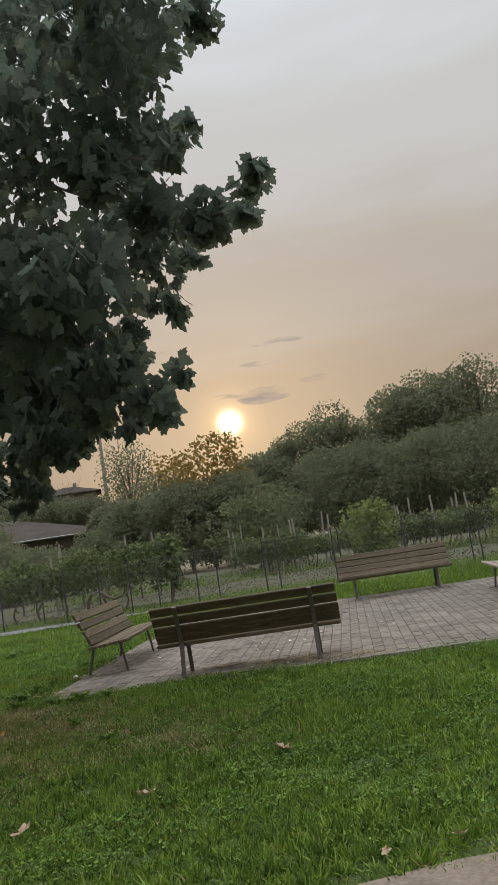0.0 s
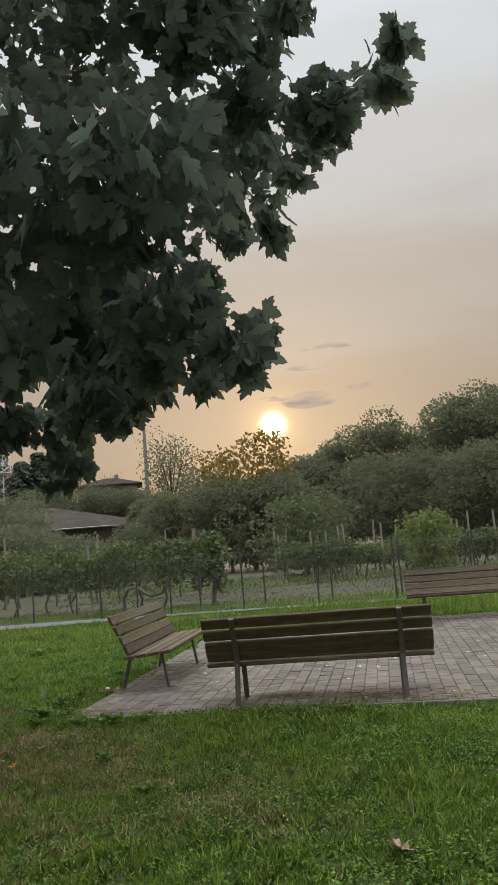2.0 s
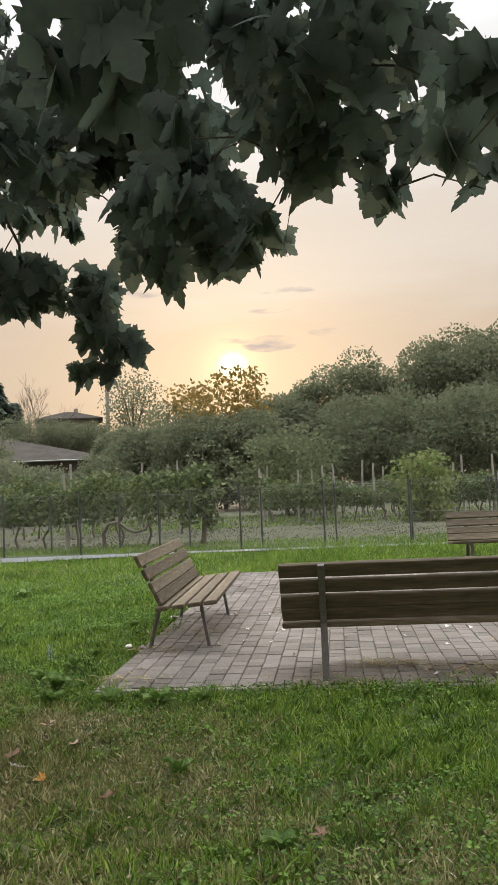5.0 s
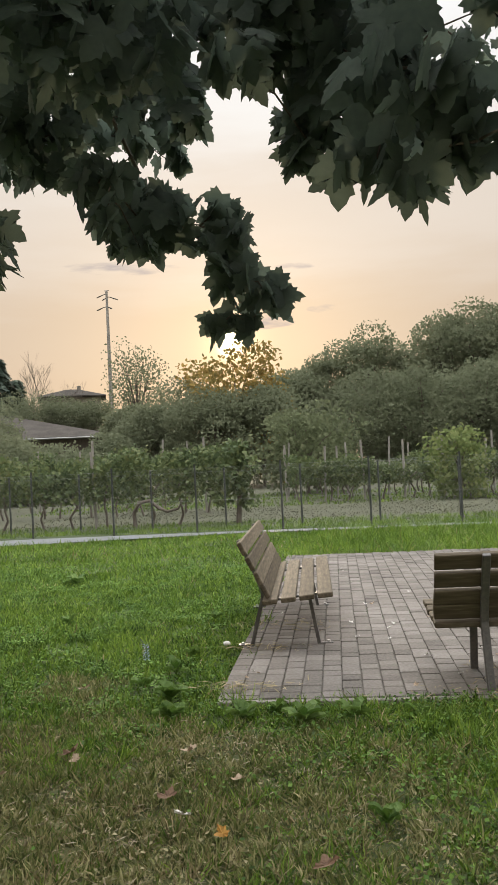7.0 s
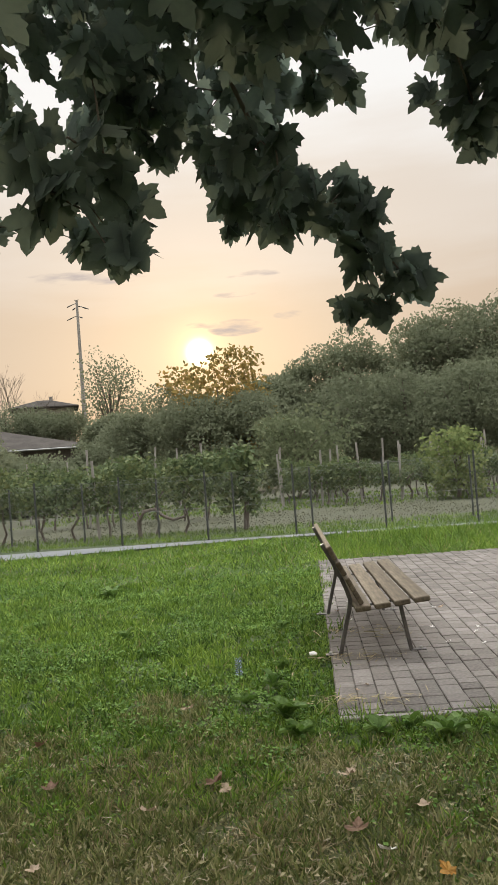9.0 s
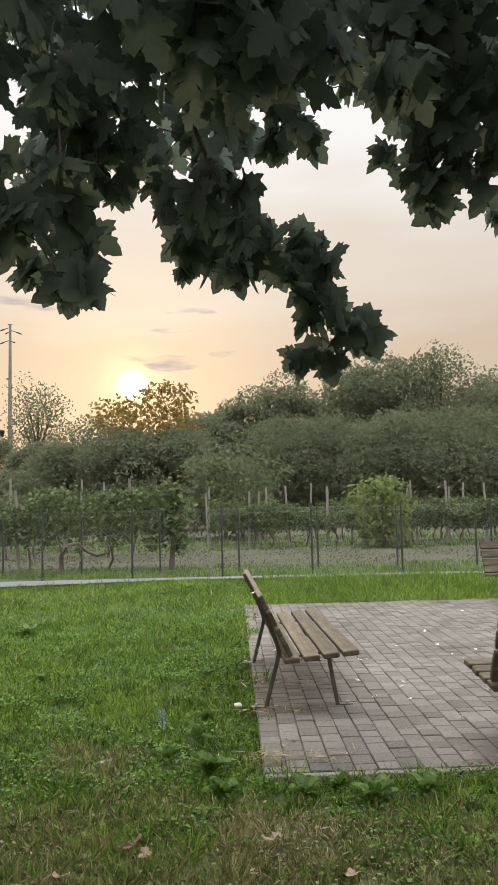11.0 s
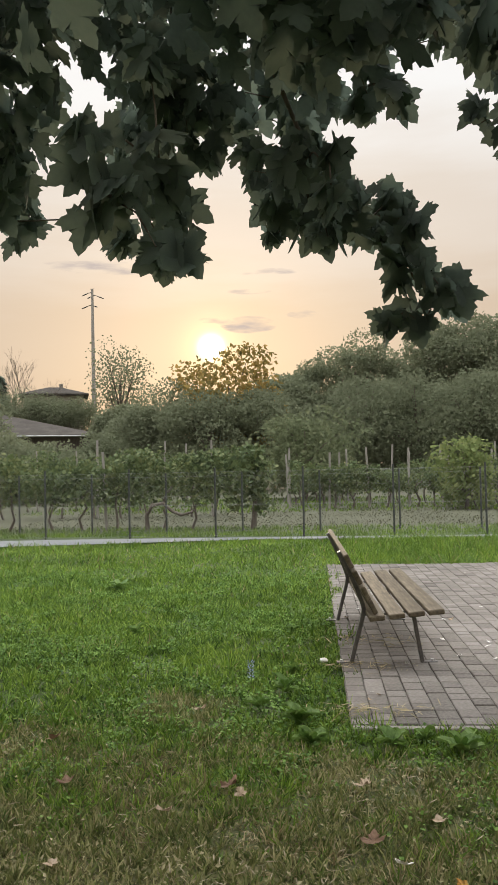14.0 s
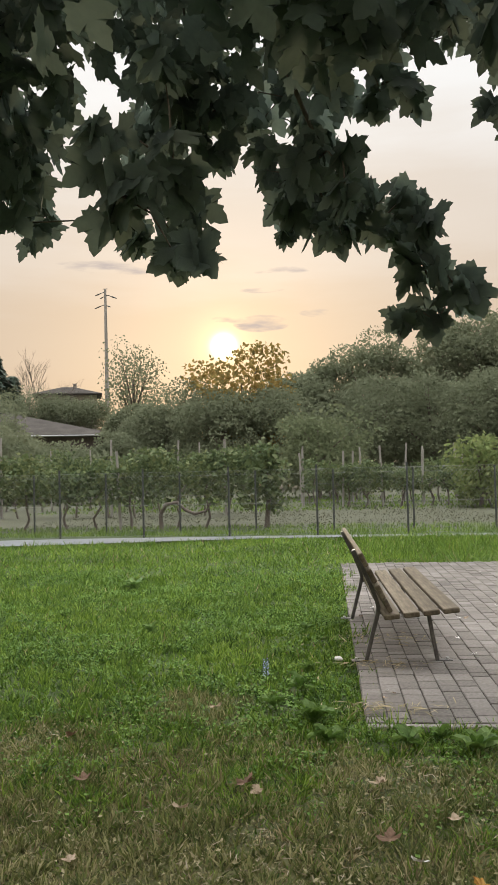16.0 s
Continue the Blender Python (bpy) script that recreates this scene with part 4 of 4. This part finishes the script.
arched_vine()
far_tree(-5.85, 20.6, 1.95, 1.0, 900, M_VINE, "leaning vine grown into a bush at the row's end", 301, 0.2, "vine_bush", (0.09, 0.17), 9, cat="grapevine")
far_tree(-0.3, 27.2, 2.25, 2.0, 2000, M_BUSH, "light green overgrown bush in the vineyard", 307, 0.02, "bush", (0.09, 0.19), 22, cat="bush")
far_tree(4.6, 26.8, 2.0, 2.2, 1500, M_BUSH, "yellow-green bush in the vineyard", 303, 0.02, "bush", (0.10, 0.2), 10, cat="bush")
far_tree(9.0, 24.0, 5.5, 4.0, 3000, M_WOODS, "dark round tree beside the vineyard", 304, 0.05, "tree", (0.16, 0.3), 12)

# ---- lawn ----
M_CLOVER = material("clover_leaf", [(0.04, 0.09, 0.012), (0.085, 0.175, 0.022), (0.17, 0.285, 0.05)], 1.2, 9, 0.7, 0, vary="island", translucent=0.3)
M_TUFT = material("worn_turf", [(0.085, 0.115, 0.03), (0.18, 0.195, 0.06), (0.42, 0.38, 0.20)], 1.1, 8, 0.75, 0, vary="island", translucent=0.25)
M_LUSH = material("lush_blade", [(0.026, 0.06, 0.008), (0.10, 0.182, 0.02), (0.28, 0.39, 0.075)], 2.2, 14, 0.5, 0, vary="island", translucent=0.3)
M_STRAW = material("straw", [(0.14, 0.11, 0.065), (0.26, 0.215, 0.14), (0.42, 0.355, 0.26)], 2, 12, 0.8, 0, vary="island", translucent=0.15)
M_FIELD = material("field_clods", [(0.07, 0.08, 0.038), (0.095, 0.10, 0.052), (0.13, 0.128, 0.072)], 1, 8, 0.95, 0, vary="island", translucent=0.15)
M_LITTER = material("leaf_litter", [(0.11, 0.105, 0.045), (0.21, 0.19, 0.09), (0.42, 0.37, 0.22)], 2, 12, 0.85, 0, vary="island", translucent=0.15)
BLADE = np.array([(-0.5, 0, 0), (0.5, 0, 0), (0.36, 0.10, 0.55), (-0.36, 0.10, 0.55), (0.0, 0.42, 1.0)])
BLADE_T = np.array([(0, 1, 2), (0, 2, 3), (3, 2, 4)])
PAD_INV = np.array(PAD.inverted())


def in_pad(x, y, grow):
    u = PAD_INV[0, 0] * x + PAD_INV[0, 1] * y + PAD_INV[0, 3]
    v = PAD_INV[1, 0] * x + PAD_INV[1, 1] * y + PAD_INV[1, 3]
    return (u > -grow) & (v > -grow) & (u < PAD_W + grow) & (v < PAD_D + grow)


def lane_edge(x):
    return np.interp(x, [-60, -24, -9.5, -5.5, 12, 60], [8.8, 14.6, 17.3, 18.2, 18.6, 18.9])


def wave(x, y, s, k):
    return np.sin(x * s + 1.3 * k) * np.sin(y * s * 1.13 + 2.1 * k) + 0.6 * np.sin((x + y) * s * 1.9 + k) * np.sin((x - y) * s * 1.7 + 3 * k)


def worn(x, y):
    """How dry and worn the turf is, under the maple."""
    patchy = 0.55 * wave(x, y, 1.9, 1) + 0.35 * wave(x, y, 5.3, 4)
    core = np.clip((2.65 - np.hypot(x + 4.9, y - 5.55) - patchy) / 1.5, 0, 1)
    fringe = np.clip((1.5 - np.hypot((x + 3.3) / 1.5, (y - 6.0) / 0.8) - patchy) / 1.3, 0, 1)
    return np.maximum(core, 0.5 * fringe)


def blades(x0, x1, y0, y1, density, h, w, r):
    n = int((x1 - x0) * (y1 - y0) * density)
    x, y = r.uniform(x0, x1, n), r.uniform(y0, y1, n)
    ragged = -0.06 + 0.075 * wave(x, y, 5.0, 2) + 0.03 * wave(x, y, 17.0, 3)
    keep = ~in_pad(x, y, ragged) & (y < lane_edge(x) - 0.02) & (y > 3.13 + 0.23 * x)
    keep &= r.uniform(size=n) > 0.18 * (wave(x, y, 11.0, 6) < -0.3)
    keep &= r.uniform(size=n) > 0.3 * worn(x, y)
    x, y = x[keep], y[keep]
    n = len(x)
    # gather the blades into small tufts
    cell = 0.11
    i, j = np.floor(x / cell), np.floor(y / cell)
    cx = (i + 0.5 + 0.4 * np.sin(i * 12.9 + j * 78.2)) * cell
    cy = (j + 0.5 + 0.4 * np.sin(i * 39.3 + j * 11.1 + 2)) * cell
    out = np.stack((x - cx, y - cy), 1) / cell
    x, y = cx + (x - cx) * 0.8, cy + (y - cy) * 0.8
    tuft = 1 + 0.55 * np.sin(i * 27.1 + j * 54.7 + 1)
    dry = r.uniform(size=n) < worn(x, y) * 0.75 + 0.04
    tall = 1 + 0.3 * wave(x, y, 3.1, 5) + 0.25 * wave(x, y, 11.0, 6)
    tall = np.maximum(tall, 0.5) * (1 - 0.35 * worn(x, y))
    hh = h * r.uniform(0.45, 1.25, n) * tall * tuft * np.where(dry, 0.9, 1)
    a = r.uniform(0, 2 * np.pi, n)
    lean = r.normal(size=(n, 2)) * 0.85 + out * 1.1
    up = np.stack((lean[:, 0], lean[:, 1], np.ones(n)), 1)
    up /= np.linalg.norm(up, axis=1, keepdims=True)
    side = np.stack((np.cos(a), np.sin(a), np.zeros(n)), 1)
    side -= up * (side * up).sum(1, keepdims=True)
    side /= np.linalg.norm(side, axis=1, keepdims=True)
    rot = np.stack((side, np.cross(up, side), up), 2)
    size = np.stack((w * r.uniform(0.7, 1.4, n), hh, hh), 1)
    P = np.stack((x, y, ground_z(x, y) - 0.006), 1)
    return P, rot, size, dry


def tufts(name, tx, ty, m, spread, tall, wide, mat, r):
    """Small rosettes of m blades each, leaning outward."""
    near, lift = r.uniform(0.35, 1.0, len(tx)).repeat(m), r.uniform(0.55, 1.35, len(tx)).repeat(m)
    n = len(tx) * m
    d = r.normal(size=(n, 2)) * 0.6
    P = np.stack((tx.repeat(m) + d[:, 0] * spread * near, ty.repeat(m) + d[:, 1] * spread * near, ground_z(tx, ty).repeat(m) - 0.002), 1)
    up = np.stack((d[:, 0] * 0.75 + r.normal(0, 0.4, n), d[:, 1] * 0.75 + r.normal(0, 0.4, n), np.ones(n)), 1)
    rot = frames_from(r.normal(size=(n, 3)) * np.array((1, 1, 0.1)), up)
    hh = r.uniform(*tall, n) * lift
    v, f = scatter(BLADE, BLADE_T, P, rot, np.stack((r.uniform(*wide, n), hh, hh), 1))
    return part(name, fast_mesh(name, v, f), mat)


def lawn():
    r = np.random.default_rng(21)
    zones = [(-7.0, 2.8, 2.3, 5.6, 6000, 0.055, 0.0075), (-7.2, 1.3, 5.6, 8.0, 7000, 0.058, 0.0068), (-11.5, -3.7, 8.0, 12.2, 2600, 0.06, 0.0095), (-16, -3.7, 12.2, 18, 1100, 0.075, 0.013),
             (-4.0, 4.5, 14.3, 18.2, 1500, 0.14, 0.0085), (2.4, 5.0, 8.0, 14.3, 400, 0.09, 0.009), (-12, -7.2, 2.0, 8.0, 260, 0.08, 0.012), (2.8, 8, 3.5, 8.0, 260, 0.08, 0.012)]
    got = [blades(*z, r) for z in zones]
    P, R, S, D = (np.concatenate([g[i] for g in got]) for i in range(4))
    for name, mask, mat, label in (("grass", ~D, M_BLADE, "short green lawn grass"), ("dry_grass", D, M_DRY, "dry straw-coloured grass blades in the lawn")):
        v, f = scatter(BLADE, BLADE_T, P[mask], R[mask], S[mask])
        ob = part(name, fast_mesh(name, v, f), mat)
        tagged(ob, label, "grass", kind="stuff")
    # low olive tufts on the worn turf
    n = 11000
    tx, ty = r.uniform(-7.4, -0.6, n), r.uniform(3.4, 8.6, n)
    k = ~in_pad(tx, ty, 0.03) & (ty > 3.2 + 0.23 * tx) & (worn(tx, ty) > r.uniform(0.02, 0.6, n))
    ob = tufts("worn_turf", tx[k], ty[k], 25, 0.058, (0.022, 0.062), (0.005, 0.011), M_TUFT, r)
    tagged(ob, "low olive-brown tufts of worn turf", "grass", kind="stuff")
    # lush low tufts of broader blades through the green lawn
    n = 36000
    tx, ty = r.uniform(-9.5, 2.6, n), r.uniform(2.6, 13.5, n)
    k = ~in_pad(tx, ty, 0.0) & (ty > 3.2 + 0.23 * tx) & (worn(tx, ty) < r.uniform(0.0, 0.55, n)) & (wave(tx, ty, 3.7, 11) + r.normal(0, 0.5, n) > -0.35)
    ob = tufts("lawn_tufts", tx[k], ty[k], 13, 0.07, (0.022, 0.062), (0.007, 0.015), M_LUSH, r)
    tagged(ob, "lush green tufts standing out of the lawn", "grass", kind="stuff")
    # clover and small broad-leaved weeds
    n = 300000
    x, y = r.uniform(-9.5, 2.2, n), r.uniform(3.4, 14, n)
    k = ~in_pad(x, y, 0.0) & (wave(x, y, 2.3, 7) + 0.6 * wave(x, y, 9.0, 8) + r.normal(0, 0.4, n) > 0.0) & (worn(x, y) < r.uniform(0.0, 0.8, n))
    P = np.stack((x[k], y[k], ground_z(x[k], y[k]) + 0.01 + r.uniform(0.02, 0.05, k.sum()) * (1 + 0.5 * wave(x[k], y[k], 7.0, 9))), 1)
    tip = np.stack((r.normal(size=len(P)), r.normal(size=len(P)), np.full(len(P), 0.2)), 1)
    v, f = scatter(CHIP * np.array((1.3, 1, 1)), CHIP_T, P, frames_from(tip, r.normal(size=(len(P), 3)) * 0.45 + np.array((0, 0, 1))), r.uniform(0.009, 0.024, len(P)))
    tagged(part("clover", fast_mesh("clover", v, f), M_CLOVER), "small broad-leaved clover among the grass", "weeds", kind="stuff")
    # crumbled leaf litter on the worn turf
    n = 50000
    x, y = r.uniform(-7.0, -1.2, n), r.uniform(3.2, 8.0, n)
    k = ~in_pad(x, y, 0.05) & (r.uniform(size=n) < worn(x, y) * 0.9 + 0.08)
    P = np.stack((x[k], y[k], ground_z(x[k], y[k]) + r.uniform(0.005, 0.04, k.sum())), 1)
    tip = np.stack((r.normal(size=len(P)), r.normal(size=len(P)), r.normal(0.2, 0.6, len(P))), 1)
    v, f = scatter(CHIP * np.array((0.8, 1, 2)), CHIP_T, P, frames_from(tip, r.normal(size=(len(P), 3)) * 0.7 + np.array((0, 0, 1))), r.uniform(0.008, 0.026, len(P)))
    tagged(part("leaf_litter", fast_mesh("leaf_litter", v, f), M_LITTER), "crumbled brown leaf litter on worn turf", "litter", kind="stuff")
    # dry stems lying on the worn turf
    n = 13000
    x, y = r.uniform(-7.0, -1.2, n), r.uniform(3.6, 8.0, n)
    k = (worn(x, y) * (wave(x, y, 4.1, 12) > -0.1) > r.uniform(0.1, 0.9, n)) & ~in_pad(x, y, 0.05)
    a = r.uniform(0, 2 * np.pi, k.sum())
    P = np.stack((x[k], y[k], ground_z(x[k], y[k]) + r.uniform(0.02, 0.05, k.sum())), 1)
    rot = frames_from(np.stack((np.cos(a), np.sin(a), r.normal(0, 0.18, k.sum())), 1), r.normal(size=(k.sum(), 3)) * 0.3 + np.array((0, 0, 1)))
    v, f = scatter(FLAKE * np.array((0.14, 1, 0.3)), FLAKE_T, P, rot, r.uniform(0.02, 0.06, k.sum()))
    tagged(part("dry_stems", fast_mesh("dry_stems", v, f), M_STRAW), "pale dry grass stems lying on worn turf", "litter", kind="stuff")
    # clods and dry weeds on the vineyard soil
    n = 24000
    P = np.stack((r.uniform(-12, 9, n), r.uniform(20.2, 31.5, n), np.full(n, -0.03)), 1)
    tip = np.stack((r.normal(size=n), r.normal(size=n), r.uniform(0, 1.2, n)), 1)
    v, f = scatter(CHIP * np.array((1.0, 1, 2)), CHIP_T, P, frames_from(tip, r.normal(size=(n, 3)) + np.array((0, 0, 0.9))), r.uniform(0.02, 0.055, n))
    tagged(part("field_weeds", fast_mesh("field_weeds", v, f), M_FIELD), "dry weeds and clods on the vineyard soil", "weeds", kind="stuff")
    # grass beyond the fences
    n = 26000
    x, y = r.uniform(-16, 9, n), 19.0 + r.uniform(0, 1, n) ** 1.6 * 2.2
    x[17000:], y[17000:] = r.uniform(-14, 14, 9000), r.uniform(26.5, 36, 9000)
    P = np.stack((x, y, np.full(n, -0.03)), 1)
    a = r.uniform(0, 2 * np.pi, n)
    up = np.stack((r.normal(size=n) * 0.3, r.normal(size=n) * 0.3, np.ones(n)), 1)
    rot = frames_from(np.stack((-np.sin(a), np.cos(a), np.zeros(n)), 1), up)
    v, f = scatter(BLADE, BLADE_T, P, rot, np.stack((np.where(y > 23, 0.035, 0.012), r.uniform(0.03, 0.12, n), r.uniform(0.03, 0.12, n)), 1))
    tagged(part("verge_grass", fast_mesh("verge_grass", v, f), M_BLADE), "thin green grass at the foot of the fences", "grass", kind="stuff")


lawn()

# ---- weeds, fallen leaves, scraps ----
M_DOCK = material("weed_leaf", [(0.06, 0.12, 0.02), (0.10, 0.175, 0.033), (0.16, 0.25, 0.06)], 8, 60, 0.5, 0.2, vary="object", translucent=0.3)
M_FALLEN = {
    "brown": material("fallen_brown", [(0.10, 0.06, 0.035), (0.17, 0.10, 0.06), (0.26, 0.16, 0.10)], 20, 90, 0.75, 0.2, translucent=0.15),
    "tan": material("fallen_tan", [(0.26, 0.18, 0.11), (0.36, 0.27, 0.18), (0.48, 0.38, 0.28)], 20, 90, 0.75, 0.2, translucent=0.15),
    "orange": material("fallen_orange", [(0.24, 0.11, 0.02), (0.36, 0.18, 0.03), (0.45, 0.26, 0.06)], 20, 90, 0.7, 0.2, translucent=0.15),
    "pale": material("fallen_pale", [(0.5, 0.47, 0.42), (0.62, 0.6, 0.55), (0.72, 0.7, 0.66)], 20, 90, 0.7, 0.2),
}
M_FLOWER = material("blue_flower", [(0.16, 0.18, 0.42), (0.24, 0.27, 0.55), (0.34, 0.36, 0.65)], 30, 90, 0.6, 0)


def weed(x, y, n, size, seed):
    r = random.Random(seed)
    t = thing("weed", "broad-leaved green weed rosette in the grass", "weed", Matrix.Translation((x, y, -0.02)), "weeds in the lawn")
    for i in range(n):
        bm = bmesh.new()
        L, W = size * r.uniform(0.7, 1.2), size * r.uniform(0.26, 0.38)
        rows = []
        for k in range(6):
            s = k / 5
            w = W * math.sin(math.pi * min(1, 0.12 + s * 0.88)) ** 0.8 * (1 + 0.12 * (-1) ** k)
            z = 0.55 * L * math.sin(s * 2.1) * (0.6 + 0.3 * (i % 3))
            rows.append([bm.verts.new((-w, L * s, z + 0.02)), bm.verts.new((0, L * s, z)), bm.verts.new((w, L * s, z + 0.02))])
        for p, q in zip(rows, rows[1:]):
            bm.faces.new((p[0], p[1], q[1], q[0])), bm.faces.new((p[1], p[2], q[2], q[1]))
        ob = part("leaf", bm, M_DOCK, t)
        ob.matrix_basis = pose(0, 0, 0, r.uniform(-12, 20), 0, i * 360 / n + r.uniform(-25, 25))


for i, (x, y, n, s) in enumerate(((-4.10, 8.02, 9, 0.20), (-4.02, 7.74, 8, 0.17), (-3.62, 7.72, 8, 0.16), (-3.30, 7.66, 9, 0.19), (-3.05, 7.74, 7, 0.15), (-4.22, 8.62, 7, 0.15),
                                 (-4.20, 9.05, 6, 0.12), (-3.45, 7.84, 6, 0.12), (-2.72, 7.78, 6, 0.12), (-4.35, 8.30, 6, 0.13), (-4.3, 10.3, 5, 0.11), (-2.34, 5.86, 9, 0.13), (-2.9, 6.6, 6, 0.12), (-1.1, 6.1, 6, 0.12), (-5.6, 10.2, 7, 0.15), (-6.4, 12.4, 8, 0.22))):
    weed(x, y, n + 2, s * 0.6, i)


def fallen_leaf(x, y, z, size, tone, seed):
    r = random.Random(seed)
    label = {"brown": "curled reddish-brown fallen leaf", "tan": "dry tan fallen maple leaf", "orange": "orange fallen maple leaf", "pale": "pale bleached fallen leaf"}[tone]
    bm = bmesh.new()
    vs = [bm.verts.new((p[0] * size, (p[1] - 0.4) * size, p[2] * size + 0.55 * size * (p[0] ** 2) * r.uniform(0.5, 2.4) + 0.5 * size * abs(p[1] - 0.4) ** 1.5)) for p in LEAF]
    for a, b, c in LEAF_T:
        bm.faces.new((vs[a], vs[b], vs[c]))
    ob = part("fallen_leaf", bm, M_FALLEN[tone])
    ob.matrix_world = pose(x, y, z, r.uniform(-22, 22), r.uniform(-22, 22), r.uniform(0, 360))
    tagged(ob, label + (" on the paving" if z < 0.015 else " lying in the grass"), "fallen leaf", "fallen leaves")


SPOTS = [(-4.33, 7.12, "brown", 0.13), (-4.28, 7.03, "tan", 0.08), (-3.78, 7.15, "tan", 0.12), (-3.66, 6.52, "pale", 0.10), (-3.48, 6.38, "orange", 0.085), (-3.75, 6.68, "brown", 0.12),
         (-4.55, 6.85, "tan", 0.10), (-5.35, 6.45, "tan", 0.07), (-4.85, 6.42, "tan", 0.08), (-5.05, 7.1, "brown", 0.1), (-4.65, 8.1, "tan", 0.10), (-3.5, 6.85, "tan", 0.09),
         (-5.4, 6.85, "brown", 0.1), (-5.3, 7.6, "brown", 0.12), (-0.83, 4.95, "tan", 0.19), (-1.55, 4.35, "tan", 0.16), (-2.1, 3.95, "tan", 0.16), (-0.2, 3.3, "tan", 0.07), (0.1, 3.4, "tan", 0.1),
         (-3.1, 6.2, "brown", 0.12), (-2.2, 5.9, "brown", 0.1)]
for i, (x, y, tone, s) in enumerate(SPOTS):
    fallen_leaf(x, y, 0.03, s * 0.62, tone, 60 + i)
rr = random.Random(12)
for i in range(85):
    u, v = rr.uniform(0.1, 4.2), rr.uniform(0.08, 1.0) ** 1.6 * 5.5
    p = PAD @ Vector((u, v, 0))
    fallen_leaf(p.x, p.y, 0.010, rr.uniform(0.016, 0.038), rr.choice(("pale", "tan", "pale")), 200 + i)


def straw(x, y, n, spread, seed):
    r = np.random.default_rng(seed)
    P = np.stack((x + r.normal(0, spread, n), y + r.normal(0, spread * 0.35, n), r.uniform(0.006, 0.03, n)), 1)
    a = r.uniform(0, 2 * np.pi, n)
    rot = frames_from(np.stack((np.cos(a), np.sin(a), r.normal(0, 0.15, n)), 1), r.normal(size=(n, 3)) * 0.3 + np.array((0, 0, 1)))
    v, f = scatter(FLAKE * np.array((0.12, 1, 0.3)), FLAKE_T, P, rot, r.uniform(0.03, 0.11, n))
    tagged(part("straw_litter", fast_mesh("straw_litter", v, f), M_DRY), "dry grass litter gathered on the paving", "litter", kind="stuff")


for i, (x, y, n, s) in enumerate(((-1.90, 8.58, 520, 0.17), (-1.2, 8.42, 420, 0.24), (-0.55, 8.28, 300, 0.3), (-2.2, 8.02, 160, 0.3), (-3.72, 8.2, 130, 0.16), (-3.75, 9.15, 120, 0.18), (-3.75, 9.9, 120, 0.25))):
    straw(x, y, n, s, 70 + i)


def flower(x, y):
    t = thing("blue_flower", "small spike of pale blue flowers in the grass", "flower", Matrix.Translation((x, y, -0.02)))
    part("stem", tubes("stem", [([(0, 0, 0), (0.005, 0, 0.1), (0.0, 0.005, 0.17)], [0.003, 0.003, 0.002], 5)]), M_DOCK, t)
    r = np.random.default_rng(5)
    n = 60
    a = np.arange(n) * 2.4
    P = np.stack((0.012 * np.cos(a), 0.012 * np.sin(a), 0.06 + 0.11 * np.arange(n) / n), 1)
    v, f = scatter(FLAKE, FLAKE_T, P, frames_from(np.stack((np.cos(a), np.sin(a), np.full(n, 0.3)), 1), np.tile((0, 0, 1.0), (n, 1)) + 0.1), np.full(n, 0.013))
    part("petals", fast_mesh("petals", v, f), M_FLOWER, t)["kind"] = "stuff"


flower(-4.44, 8.70)


def pebble(x, y, s, seed):
    bm = bmesh.new()
    bmesh.ops.create_icosphere(bm, subdivisions=2, radius=s)
    r = random.Random(seed)
    for v in bm.verts:
        v.co *= 1 + 0.25 * noise.noise(v.co * 40 + Vector((seed, 0, 0)))
        v.co.z *= 0.55
    ob = part("stone", bm, M_FALLEN["pale"])
    ob.location = (x, y, s * 0.5)
    tagged(ob, "small white stone at the paving edge", "stone")


pebble(-4.0, 9.27, 0.03, 3)


def path():
    """The worn footpath that the walk starts from."""
    edge = [(x, 3.17 + 0.23 * x + 0.05 * math.sin(x * 3.1) + 0.03 * math.sin(x * 7.7)) for x in np.linspace(-14, 12, 49)]
    vs = [(x, y - k * 2.6, 0.012) for x, y in edge for k in (0, 1)]
    ob = part("path", fast_mesh("path", vs, [(2 * k, 2 * k + 1, 2 * k + 3, 2 * k + 2) for k in range(48)]), M_PATH)
    tagged(ob, "worn brown earth footpath at the edge of the lawn", "path", kind="structure")


M_PATH = material("path_earth", [(0.10, 0.08, 0.06), (0.17, 0.14, 0.11), (0.24, 0.20, 0.165)], 3, 50, 0.95, 0.7, bump_dist=0.01)
path()
build_pad()
